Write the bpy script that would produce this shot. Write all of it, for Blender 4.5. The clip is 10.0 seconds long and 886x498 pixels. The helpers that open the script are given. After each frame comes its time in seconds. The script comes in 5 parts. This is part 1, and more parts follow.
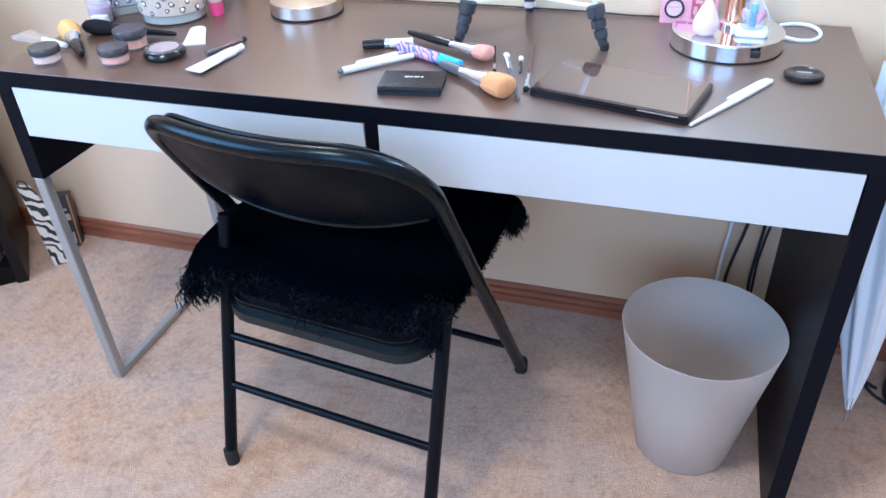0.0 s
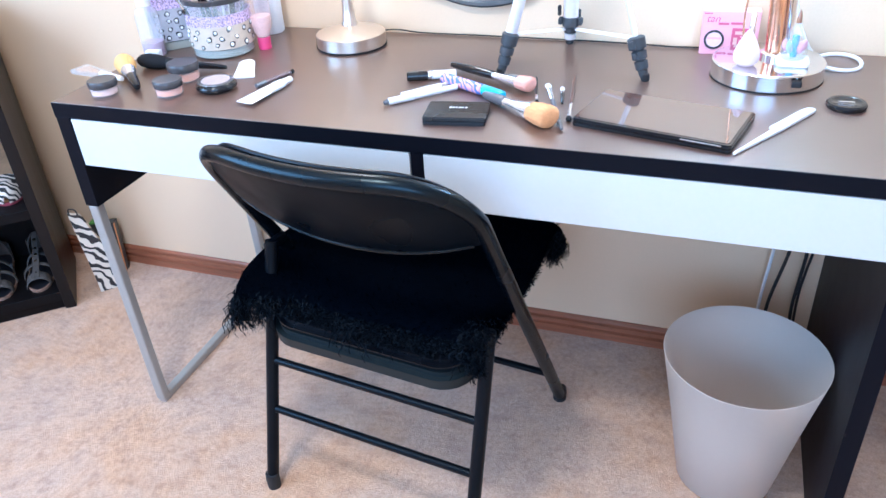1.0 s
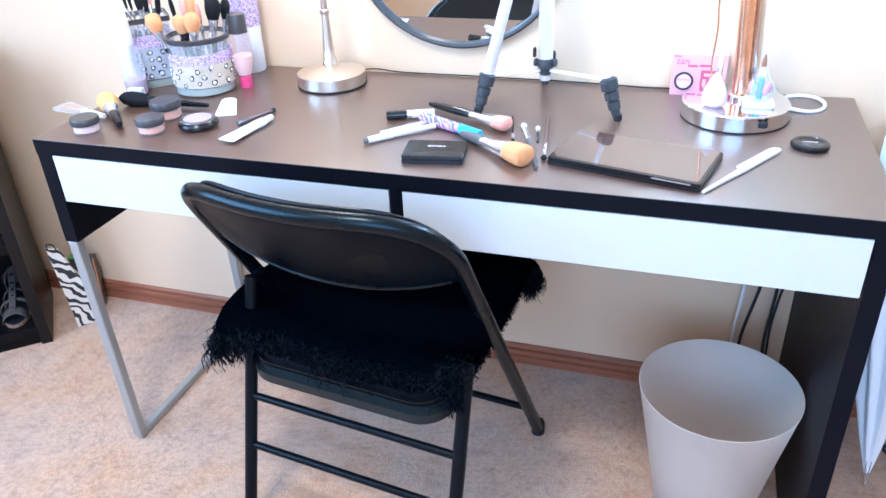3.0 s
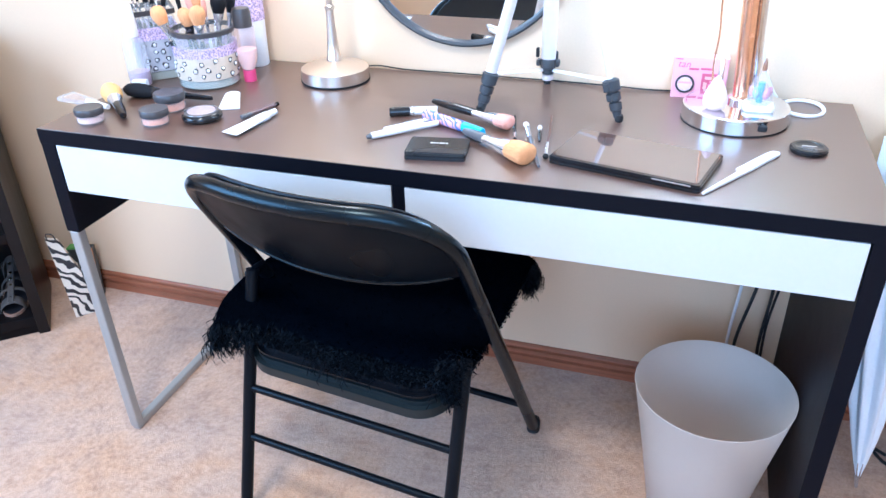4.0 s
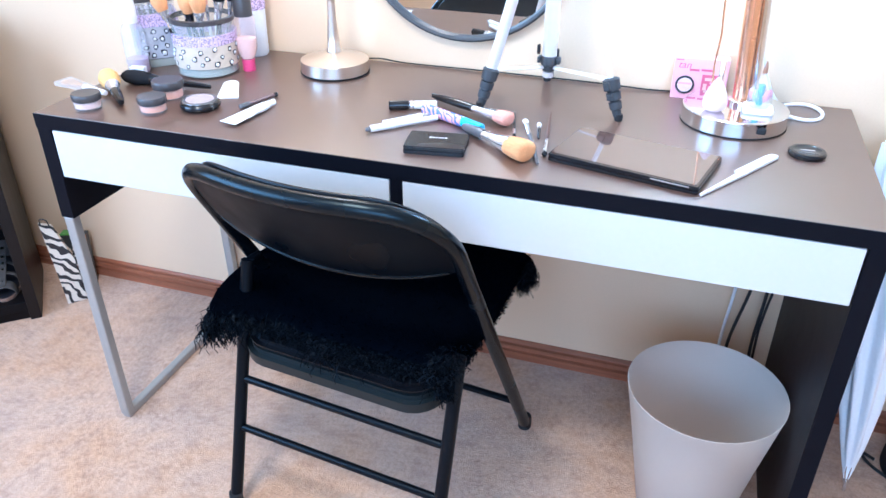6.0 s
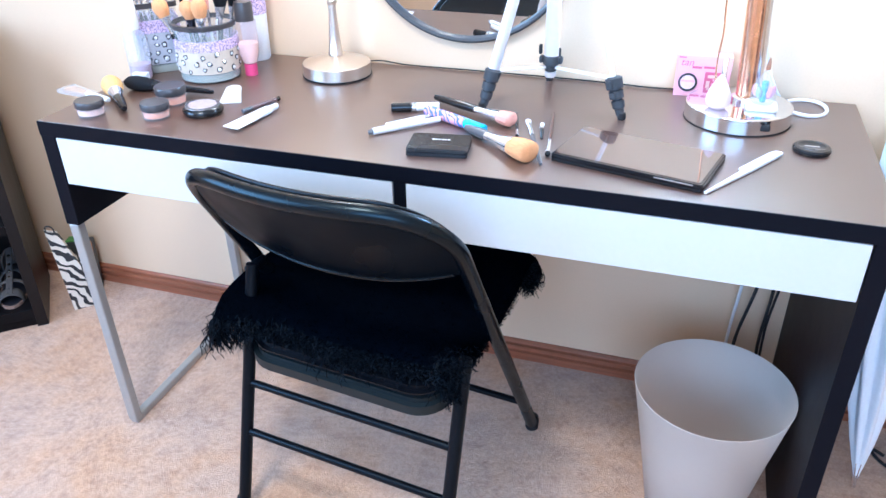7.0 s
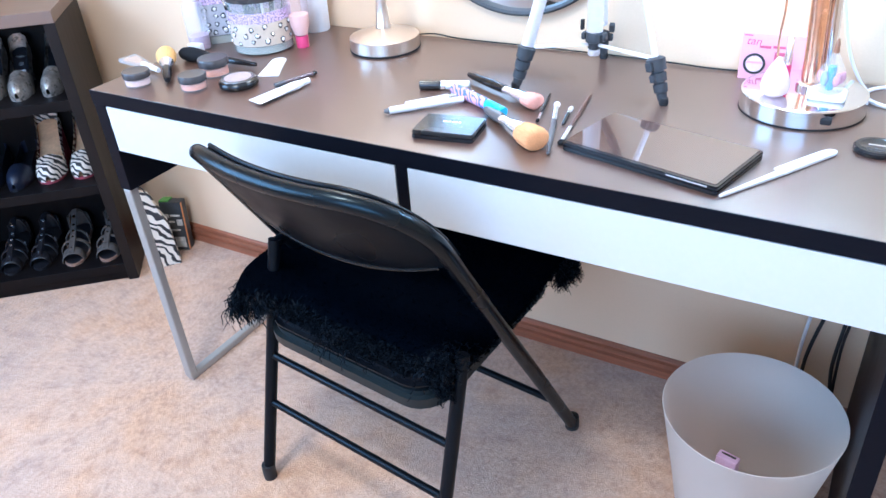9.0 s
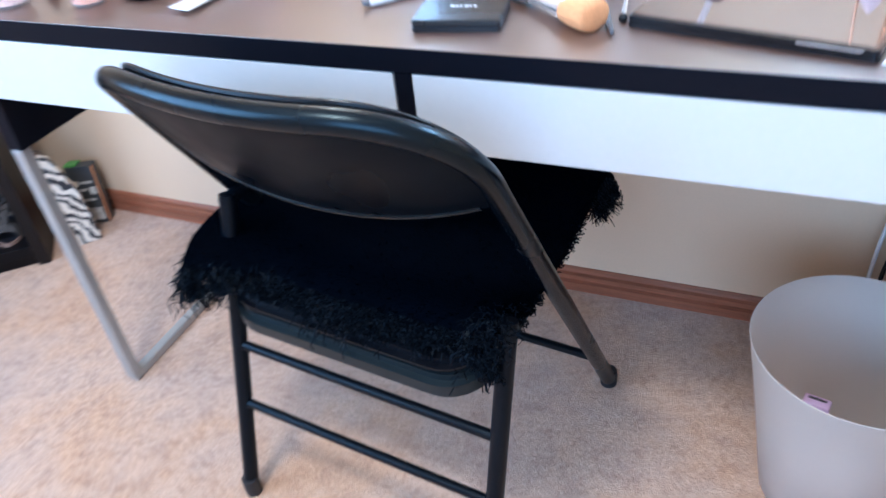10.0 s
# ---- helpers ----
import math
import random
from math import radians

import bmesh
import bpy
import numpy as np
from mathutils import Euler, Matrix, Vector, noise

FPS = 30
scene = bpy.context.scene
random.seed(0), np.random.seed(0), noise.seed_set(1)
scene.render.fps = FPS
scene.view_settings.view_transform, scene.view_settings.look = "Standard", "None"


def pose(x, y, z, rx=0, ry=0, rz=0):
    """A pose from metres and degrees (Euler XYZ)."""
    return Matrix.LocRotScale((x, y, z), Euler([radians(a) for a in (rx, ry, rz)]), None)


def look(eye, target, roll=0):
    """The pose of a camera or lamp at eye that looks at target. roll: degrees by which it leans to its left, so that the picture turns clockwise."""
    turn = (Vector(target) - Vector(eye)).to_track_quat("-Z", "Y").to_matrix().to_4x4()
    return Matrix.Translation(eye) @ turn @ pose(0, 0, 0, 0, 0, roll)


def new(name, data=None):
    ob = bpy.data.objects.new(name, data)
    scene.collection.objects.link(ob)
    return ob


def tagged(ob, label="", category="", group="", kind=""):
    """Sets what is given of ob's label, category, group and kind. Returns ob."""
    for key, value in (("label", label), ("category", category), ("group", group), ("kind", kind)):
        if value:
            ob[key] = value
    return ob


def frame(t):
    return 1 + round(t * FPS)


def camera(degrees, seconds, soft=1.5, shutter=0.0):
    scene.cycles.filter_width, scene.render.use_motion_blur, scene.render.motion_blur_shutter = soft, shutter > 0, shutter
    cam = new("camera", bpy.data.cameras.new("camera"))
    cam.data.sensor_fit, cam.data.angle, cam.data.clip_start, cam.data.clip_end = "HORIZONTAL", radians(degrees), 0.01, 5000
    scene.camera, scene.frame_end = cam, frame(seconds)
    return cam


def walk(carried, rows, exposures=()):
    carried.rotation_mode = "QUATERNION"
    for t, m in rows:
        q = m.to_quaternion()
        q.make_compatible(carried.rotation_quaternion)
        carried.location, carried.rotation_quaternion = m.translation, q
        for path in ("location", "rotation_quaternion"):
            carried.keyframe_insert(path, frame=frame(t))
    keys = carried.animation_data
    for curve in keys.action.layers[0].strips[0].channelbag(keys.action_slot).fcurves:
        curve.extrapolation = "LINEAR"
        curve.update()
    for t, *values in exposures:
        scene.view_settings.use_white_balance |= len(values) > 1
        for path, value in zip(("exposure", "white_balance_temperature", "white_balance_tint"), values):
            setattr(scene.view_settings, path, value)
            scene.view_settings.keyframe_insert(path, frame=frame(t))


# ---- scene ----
cam = camera(60.0, 10.0, soft=1.5, shutter=0.4)
PATH = [
    (0, (1.145, -0.982, 1.205), (0.622, 0.582, 0.073), -2.5),
    (0.2, (1.142, -0.99, 1.207), (0.614, 0.585, 0.093), -2.6),
    (0.5, (1.132, -1.004, 1.211), (0.589, 0.58, 0.117), -2.4),
    (1, (1.129, -1.007, 1.213), (0.524, 0.575, 0.149), -3.6),
    (1.5, (1.128, -1.006, 1.216), (0.538, 0.596, 0.174), -3.1),
    (2, (1.133, -1.01, 1.22), (0.551, 0.608, 0.197), -3.4),
    (2.5, (1.138, -1.013, 1.225), (0.566, 0.621, 0.225), -3.0),
    (4, (1.132, -1.034, 1.229), (0.578, 0.609, 0.234), -1.4),
    (4.5, (1.13, -1.03, 1.225), (0.588, 0.603, 0.205), -0.4),
    (5, (1.132, -1.029, 1.223), (0.59, 0.597, 0.193), -0.6),
    (5.5, (1.126, -1.035, 1.226), (0.591, 0.609, 0.219), 0.3),
    (7, (1.127, -1.031, 1.23), (0.578, 0.608, 0.223), -0.8),
    (7.2, (1.138, -1.031, 1.219), (0.582, 0.61, 0.219), -1.5),
    (7.5, (1.157, -0.995, 1.213), (0.619, 0.616, 0.156), -1.9),
    (7.7, (1.188, -0.966, 1.203), (0.611, 0.62, 0.131), -0.9),
    (8, (1.23, -0.924, 1.221), (0.498, 0.596, 0.147), -1.0),
    (8.2, (1.274, -0.909, 1.216), (0.442, 0.58, 0.171), -2.0),
    (8.5, (1.308, -0.891, 1.218), (0.437, 0.568, 0.164), -3.4),
    (9, (1.32, -0.865, 1.218), (0.417, 0.567, 0.153), -4.3),
    (9.3, (1.305, -0.856, 1.206), (0.425, 0.562, 0.103), -3.8),
    (9.5, (1.25, -0.819, 1.202), (0.393, 0.568, 0.044), -3.9),
    (9.7, (1.176, -0.782, 1.17), (0.363, 0.583, -0.045), -4.1),
    (9.8, (1.14, -0.767, 1.15), (0.369, 0.607, -0.081), -4.8),
    (10, (1.077, -0.695, 1.053), (0.368, 0.737, -0.149), -7.0),
]
walk(cam, [(t, look(eye, target, roll)) for t, eye, target, roll in PATH],
     exposures=[(0.0, -0.40, 4260, 4), (0.5, -0.2, 4260, 4), (1.2, -0.05, 4260, 4), (2.0, 0.0, 4260, 4), (9.5, 0.0, 4260, 4), (10.0, -0.10, 4260, 4)])

# ---- world and light ----
world = bpy.data.worlds.new("world")
scene.world = world
world.use_nodes = True
wn = world.node_tree
sky = wn.nodes.new("ShaderNodeTexSky")
sky.sky_type = "NISHITA"
sky.sun_disc = False
sky.sun_elevation, sky.sun_rotation = radians(40), radians(200)
wn.nodes["Background"].inputs[1].default_value = 0.12
wn.links.new(sky.outputs[0], wn.nodes["Background"].inputs[0])

# the room: x from the left wall, y to the wall behind the desk
X0, X1, Y0, YW, ZC = -1.08, 2.9, -2.7, 0.511, 2.44


def lamp(name, kind, m, power, color, **more):
    data = bpy.data.lights.new(name, kind)
    data.energy, data.color = power, color
    if kind == "AREA":
        data.shape, data.size, data.size_y = "RECTANGLE", more["w"], more["h"]
    elif kind == "POINT":
        data.shadow_soft_size = more["r"]
    ob = new(name, data)
    ob.matrix_world = m
    return ob


# daylight in the side wall's window, and the ceiling light; the rear wall's daylight is an added, unseen fill; the
# table lamps glow by themselves
lamp("daylight_panel", "AREA", look((X0 - 0.02, -1.30, 1.50), (0.7, -0.1, 0.6)), 54, (0.80, 0.91, 1.0), w=1.55, h=1.25)
lamp("daylight_panel", "AREA", look((1.30, Y0 + 0.02, 1.50), (0.7, 0.5, 0.8)), 47, (0.82, 0.91, 1.0), w=2.0, h=1.30)
lamp("ceiling_bulb", "AREA", look((0.46, -0.85, ZC - 0.12), (0.46, -0.85, 0)), 44, (1.0, 0.72, 0.46), w=0.34, h=0.34)


# ---- materials ----
def mat(name, color, rough=0.5, metal=0.0, vary=0.12, scale=8.0, fine=120.0, bump=0.05, dist=0.001, stretch=(1, 1, 1), ior=1.5, coat=0.0, transmission=0.0, alpha=1.0, sheen=0.0, spec=0.5, tint=(1, 1, 1), patchy=0.15):
    """A principled surface with variation at a coarse and a fine scale."""
    m = bpy.data.materials.new(name)
    m.use_nodes = True
    n, l = m.node_tree.nodes, m.node_tree.links
    b = n["Principled BSDF"]
    b.inputs["Metallic"].default_value = metal
    b.inputs["IOR"].default_value = ior
    b.inputs["Coat Weight"].default_value = coat
    b.inputs["Coat Roughness"].default_value = 0.08
    b.inputs["Transmission Weight"].default_value = transmission
    b.inputs["Alpha"].default_value = alpha
    b.inputs["Sheen Weight"].default_value = sheen
    b.inputs["Specular IOR Level"].default_value = spec
    b.inputs["Specular Tint"].default_value = (*tint, 1)
    co = n.new("ShaderNodeTexCoord")
    mp = n.new("ShaderNodeMapping")
    mp.inputs["Scale"].default_value = stretch
    l.new(co.outputs["Object"], mp.inputs["Vector"])
    big, small = n.new("ShaderNodeTexNoise"), n.new("ShaderNodeTexNoise")
    big.inputs["Scale"].default_value, small.inputs["Scale"].default_value = scale, fine
    big.inputs["Detail"].default_value, small.inputs["Detail"].default_value = 3, 4
    for t in (big, small):
        l.new(mp.outputs[0], t.inputs["Vector"])
    mix = n.new("ShaderNodeMath")
    mix.operation = "ADD"
    l.new(big.outputs["Fac"], mix.inputs[0])
    l.new(small.outputs["Fac"], mix.inputs[1])
    ramp = n.new("ShaderNodeMapRange")
    ramp.inputs["From Min"].default_value, ramp.inputs["From Max"].default_value = 0.6, 1.4
    ramp.inputs["To Min"].default_value, ramp.inputs["To Max"].default_value = 1 - vary, 1 + vary
    l.new(mix.outputs[0], ramp.inputs["Value"])
    hue = n.new("ShaderNodeHueSaturation")
    hue.inputs["Color"].default_value = (*color, 1)
    l.new(ramp.outputs[0], hue.inputs["Value"])
    l.new(hue.outputs[0], b.inputs["Base Color"])
    rr = n.new("ShaderNodeMapRange")
    rr.inputs["From Min"].default_value, rr.inputs["From Max"].default_value = 0.3, 0.7
    rr.inputs["To Min"].default_value, rr.inputs["To Max"].default_value = max(rough * (1 - patchy), 0.01), min(rough * (1 + patchy), 1)
    l.new(big.outputs["Fac"], rr.inputs["Value"])
    l.new(rr.outputs[0], b.inputs["Roughness"])
    if bump:
        bp = n.new("ShaderNodeBump")
        bp.inputs["Strength"].default_value, bp.inputs["Distance"].default_value = bump, dist
        l.new(small.outputs["Fac"], bp.inputs["Height"])
        l.new(bp.outputs[0], b.inputs["Normal"])
    return m


def carpet_material():
    """Cut-pile carpet: beige yarn mottled with brown and grey at hand size and at tuft size."""
    m = bpy.data.materials.new("carpet")
    m.use_nodes = True
    n, l = m.node_tree.nodes, m.node_tree.links
    b = n["Principled BSDF"]
    b.inputs["Roughness"].default_value = 0.95
    b.inputs["Sheen Weight"].default_value = 0.15
    b.inputs["Specular IOR Level"].default_value = 0.1
    co = n.new("ShaderNodeTexCoord")

    def tex(scale, detail, rough=0.6):
        t = n.new("ShaderNodeTexNoise")
        t.inputs["Scale"].default_value, t.inputs["Detail"].default_value, t.inputs["Roughness"].default_value = scale, detail, rough
        l.new(co.outputs["Object"], t.inputs["Vector"])
        return t

    wide, blot, mid, tuft = tex(3.0, 4, 0.65), tex(22, 6, 0.74), tex(90, 6, 0.8), tex(300, 3, 0.7)

    def ramp(src, stops):
        r = n.new("ShaderNodeValToRGB")
        while len(r.color_ramp.elements) < len(stops):
            r.color_ramp.elements.new(0.5)
        for e, (p, c) in zip(r.color_ramp.elements, stops):
            e.position, e.color = p, (*c, 1)
        l.new(src, r.inputs[0])
        return r

    def blend(kind, fac, a, c):
        x = n.new("ShaderNodeMix")
        x.data_type, x.blend_type = "RGBA", kind
        x.inputs[0].default_value = fac
        l.new(a, x.inputs[6])
        l.new(c, x.inputs[7])
        return x.outputs[2]

    base = ramp(mid.outputs["Fac"], [(0.28, (0.48, 0.335, 0.240)), (0.48, (0.64, 0.470, 0.350)), (0.66, (0.74, 0.575, 0.445))])
    patch = ramp(wide.outputs["Fac"], [(0.36, (0.88, 0.88, 0.92)), (0.50, (1.0, 0.955, 0.92)), (0.63, (1.0, 0.87, 0.73))])
    yarn = ramp(tuft.outputs["Fac"], [(0.3, (0.62, 0.60, 0.60)), (0.6, (1.0, 1.0, 1.0))])
    c = blend("MULTIPLY", 1.0, base.outputs[0], patch.outputs[0])
    spots = ramp(blot.outputs["Fac"], [(0.34, (0.74, 0.71, 0.70)), (0.48, (0.93, 0.91, 0.895)), (0.60, (1.0, 0.99, 0.97))])
    c = blend("MULTIPLY", 1.0, c, spots.outputs[0])
    c = blend("MULTIPLY", 0.5, c, yarn.outputs[0])
    l.new(c, b.inputs["Base Color"])
    add = n.new("ShaderNodeMath")
    add.operation = "ADD"
    l.new(mid.outputs["Fac"], add.inputs[0])
    l.new(tuft.outputs["Fac"], add.inputs[1])
    bp = n.new("ShaderNodeBump")
    bp.inputs["Strength"].default_value, bp.inputs["Distance"].default_value = 0.55, 0.006
    l.new(add.outputs[0], bp.inputs["Height"])
    l.new(bp.outputs[0], b.inputs["Normal"])
    return m


def stripes_material(name, light, dark, scale, threshold=0.5, distortion=6.0, rough=0.5):
    """Animal stripes: a distorted wave cut into two colours."""
    m = bpy.data.materials.new(name)
    m.use_nodes = True
    n, l = m.node_tree.nodes, m.node_tree.links
    b = n["Principled BSDF"]
    b.inputs["Roughness"].default_value = rough
    co = n.new("ShaderNodeTexCoord")
    w = n.new("ShaderNodeTexWave")
    w.inputs["Scale"].default_value, w.inputs["Distortion"].default_value = scale, distortion
    w.inputs["Detail"].default_value, w.inputs["Detail Scale"].default_value = 1.5, 1.2
    w.bands_direction = "DIAGONAL"
    l.new(co.outputs["Object"], w.inputs["Vector"])
    r = n.new("ShaderNodeValToRGB")
    r.color_ramp.elements[0].position, r.color_ramp.elements[0].color = threshold - 0.06, (*dark, 1)
    r.color_ramp.elements[1].position, r.color_ramp.elements[1].color = threshold + 0.06, (*light, 1)
    l.new(w.outputs["Fac"], r.inputs[0])
    l.new(r.outputs[0], b.inputs["Base Color"])
    return m


WALL = mat("wall_paint", (0.70, 0.53, 0.35), 0.75, vary=0.03, scale=3, fine=260, bump=0.12, dist=0.0015)
CEIL = mat("ceiling_paint", (0.8, 0.79, 0.76), 0.9, vary=0.03, fine=90, bump=0.3, dist=0.003)
CARPET = carpet_material()
TRIM = mat("oak_trim", (0.27, 0.103, 0.052), 0.36, vary=0.36, scale=9, fine=60, bump=0.1, stretch=(0.35, 6, 14))
# base colour lifted to carry part of the sheen from the bright wall
DESKTOP = mat("sheen_brown_top", (0.095, 0.054, 0.038), 0.31, vary=0.018, scale=3, fine=30, bump=0.0, stretch=(0.4, 3, 3), ior=2.4, patchy=0.06, tint=(1.0, 0.95, 0.89))
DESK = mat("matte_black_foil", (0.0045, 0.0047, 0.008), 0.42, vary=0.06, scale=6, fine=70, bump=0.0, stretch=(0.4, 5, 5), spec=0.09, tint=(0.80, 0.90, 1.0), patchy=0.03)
WHITE = mat("white_lacquer", (0.56, 0.56, 0.555), 0.55, vary=0.02, bump=0.01, spec=0.3)
SILVER = mat("silver_paint", (0.40, 0.395, 0.38), 0.42, metal=0.5, vary=0.05, bump=0.02)
VINYL = mat("black_vinyl", (0.0025, 0.0032, 0.0055), 0.36, vary=0.2, scale=12, fine=420, bump=0.10, dist=0.0006, spec=0.22)
BACK_BLACK = mat("black_back_enamel", (0.0020, 0.0030, 0.0050), 0.26, vary=0.2, scale=7, fine=300, bump=0.06, dist=0.0006, spec=0.29, tint=(0.70, 0.90, 1.0), patchy=0.3)
BACK_PANEL = mat("black_panel_enamel", (0.0018, 0.0030, 0.0052), 0.36, vary=0.2, scale=7, fine=300, bump=0.08, dist=0.0006, spec=0.075, tint=(0.45, 0.78, 1.0), patchy=0.35)
STEEL_BLACK = mat("black_enamel", (0.003, 0.0038, 0.0062), 0.33, vary=0.2, fine=200, bump=0.04, spec=0.16, tint=(0.76, 0.90, 1.0))
PAN_BLACK = mat("black_seat_enamel", (0.007, 0.010, 0.012), 0.46, vary=0.2, fine=260, bump=0.05, spec=0.42, tint=(0.75, 0.92, 1.0))
RUBBER = mat("black_rubber", (0.012, 0.012, 0.014), 0.7, vary=0.2)
SHAG = mat("black_yarn", (0.0006, 0.0011, 0.0026), 0.95, vary=0.45, fine=300, bump=0.5, dist=0.003, spec=0.01)
# same black yarn, lightened so the fringe's sheen is in its colour
FRINGE = mat("black_yarn_sheen", (0.0016, 0.0024, 0.0046), 0.5, vary=0.5, scale=60, fine=500, bump=0.2, spec=0.085, tint=(0.7, 0.86, 1.0))
FROST = mat("frosted_plastic", (0.80, 0.735, 0.67), 0.65, vary=0.03, scale=5, bump=0.02)
_f = FROST.node_tree
_tr, _mx = _f.nodes.new("ShaderNodeBsdfTranslucent"), _f.nodes.new("ShaderNodeMixShader")
_tr.inputs[0].default_value = (0.93, 0.885, 0.84, 1)
_mx.inputs[0].default_value = 0.66
_f.links.new(_f.nodes["Principled BSDF"].outputs[0], _mx.inputs[1])
_f.links.new(_tr.outputs[0], _mx.inputs[2])
_f.links.new(_mx.outputs[0], _f.nodes["Material Output"].inputs[0])
CASE = mat("dark_bookcase_veneer", (0.0055, 0.0045, 0.005), 0.42, vary=0.3, scale=6, fine=80, bump=0.06, stretch=(6, 6, 0.5), spec=0.13)
# lit copy of the bookcase veneer, for the outer side that catches light
CASE_SIDE = mat("lit_bookcase_veneer", (0.008, 0.0062, 0.0062), 0.40, vary=0.25, scale=6, fine=60, bump=0.03, stretch=(5, 5, 0.5), spec=0.24, patchy=0.05)
NICKEL = mat("brushed_nickel", (0.74, 0.655, 0.565), 0.31, metal=1.0, vary=0.05, fine=300, bump=0.02)
CHROME = mat("chrome", (0.78, 0.78, 0.80), 0.07, metal=1.0, vary=0.03, bump=0.0)
GLASS_MIRROR = mat("mirror_glass", (0.86, 0.88, 0.88), 0.015, metal=1.0, vary=0.0, bump=0.0)
GREY_PLASTIC = mat("dark_grey_plastic", (0.035, 0.037, 0.042), 0.5, vary=0.15)
BLACK_GLOSS = mat("black_gloss_plastic", (0.008, 0.008, 0.010), 0.16, vary=0.1, bump=0.0)


# ---- mesh helpers ----
def part(name, bm, material, parent=None, label="", smooth=False, m=None):
    me = bpy.data.meshes.new(name)
    if m is not None:
        bm.transform(m)
    bmesh.ops.recalc_face_normals(bm, faces=bm.faces)
    if smooth:
        for f in bm.faces:
            f.smooth = True
        for e in bm.edges:
            if len(e.link_faces) == 2 and e.calc_face_angle(0) > 0.7:
                e.smooth = False
    bm.to_mesh(me)
    bm.free()
    me.materials.append(material)
    ob = new(name, me)
    if parent is not None:
        ob.parent = parent
    if label:
        tagged(ob, label)
    return ob


def thing(name, label, category, m=None, group="", kind=""):
    ob = new(name)
    ob.empty_display_size = 0.05
    if m is not None:
        ob.matrix_world = m
    return tagged(ob, label, category, group, kind)


def box(x0, x1, y0, y1, z0, z1, bevel=0.0, bm=None, seg=2):
    bm2 = bmesh.new()
    bmesh.ops.create_cube(bm2, size=1)
    bm2.transform(Matrix.Translation(((x0 + x1) / 2, (y0 + y1) / 2, (z0 + z1) / 2)) @ Matrix.Diagonal((x1 - x0, y1 - y0, z1 - z0, 1)))
    if bevel:
        bmesh.ops.bevel(bm2, geom=bm2.edges[:], offset=bevel, segments=seg, affect="EDGES", profile=0.5)
    return join(bm, bm2)


def join(bm, other):
    if bm is None:
        return other
    tmp = bpy.data.meshes.new("tmp")
    other.to_mesh(tmp)
    other.free()
    bm.from_mesh(tmp)
    bpy.data.meshes.remove(tmp)
    return bm


def lathe(profile, seg=32, bm=None, m=None, wobble=0.0):
    """Turn (radius, z) pairs round the z axis."""
    out = bmesh.new()
    rings = []
    for r, z in profile:
        if r < 1e-5:
            rings.append([out.verts.new((0, 0, z))])
        else:
            rings.append([out.verts.new((r * (1 + wobble * math.sin(3 * k)) * math.cos(2 * math.pi * k / seg), r * math.sin(2 * math.pi * k / seg), z)) for k in range(seg)])
    for a, b in zip(rings, rings[1:]):
        for k in range(seg):
            q = (k + 1) % seg
            if len(a) == 1 and len(b) > 1:
                out.faces.new((a[0], b[k], b[q]))
            elif len(b) == 1 and len(a) > 1:
                out.faces.new((a[k], a[q], b[0]))
            elif len(a) > 1:
                out.faces.new((a[k], a[q], b[q], b[k]))
    if m is not None:
        out.transform(m)
    return join(bm, out)


def sweep(points, radius, seg=10, bm=None, flat=1.0, closed=False):
    """A tube along points; radius is one number or one for each point; flat squeezes it across."""
    out = bmesh.new()
    pts = [Vector(p) for p in points]
    rad = radius if isinstance(radius, (list, tuple)) else [radius] * len(pts)
    rings, up = [], None
    for i, p in enumerate(pts):
        if closed:
            d = pts[(i + 1) % len(pts)] - pts[i - 1]
        else:
            d = pts[min(i + 1, len(pts) - 1)] - pts[max(i - 1, 0)]
        d.normalize()
        if up is None:
            up = d.orthogonal().normalized()
        up = (up - d * up.dot(d)).normalized()
        side = d.cross(up)
        rings.append([out.verts.new(p + rad[i] * (math.cos(2 * math.pi * k / seg) * up + flat * math.sin(2 * math.pi * k / seg) * side)) for k in range(seg)])
    pairs = list(zip(rings, rings[1:])) + ([(rings[-1], rings[0])] if closed else [])
    for a, b in pairs:
        for k in range(seg):
            out.faces.new((a[k], a[(k + 1) % seg], b[(k + 1) % seg], b[k]))
    if not closed:
        out.faces.new(rings[0][::-1])
        out.faces.new(rings[-1])
    return join(bm, out)


def arc(points, steps=6):
    """A smooth line through points (Catmull-Rom)."""
    p = [Vector(q) for q in points]
    p = [2 * p[0] - p[1]] + p + [2 * p[-1] - p[-2]]
    out = []
    for i in range(1, len(p) - 2):
        for s in range(steps):
            t = s / steps
            out.append(0.5 * (2 * p[i] + (p[i + 1] - p[i - 1]) * t + (2 * p[i - 1] - 5 * p[i] + 4 * p[i + 1] - p[i + 2]) * t * t + (3 * p[i] - p[i - 1] - 3 * p[i + 1] + p[i + 2]) * t ** 3))
    return out + [p[-2]]


def plate(outline, z0, z1, bevel=0.0, bm=None):
    """A flat plate with an outline in x and y."""
    out = bmesh.new()
    f = out.faces.new([out.verts.new((x, y, z0)) for x, y in outline])
    top = bmesh.ops.extrude_face_region(out, geom=[f])
    bmesh.ops.translate(out, verts=[v for v in top["geom"] if isinstance(v, bmesh.types.BMVert)], vec=(0, 0, z1 - z0))
    if bevel:
        bmesh.ops.bevel(out, geom=[e for e in out.edges if abs(e.verts[0].co.z - e.verts[1].co.z) < 1e-6], offset=bevel, segments=2, affect="EDGES")
    return join(bm, out)


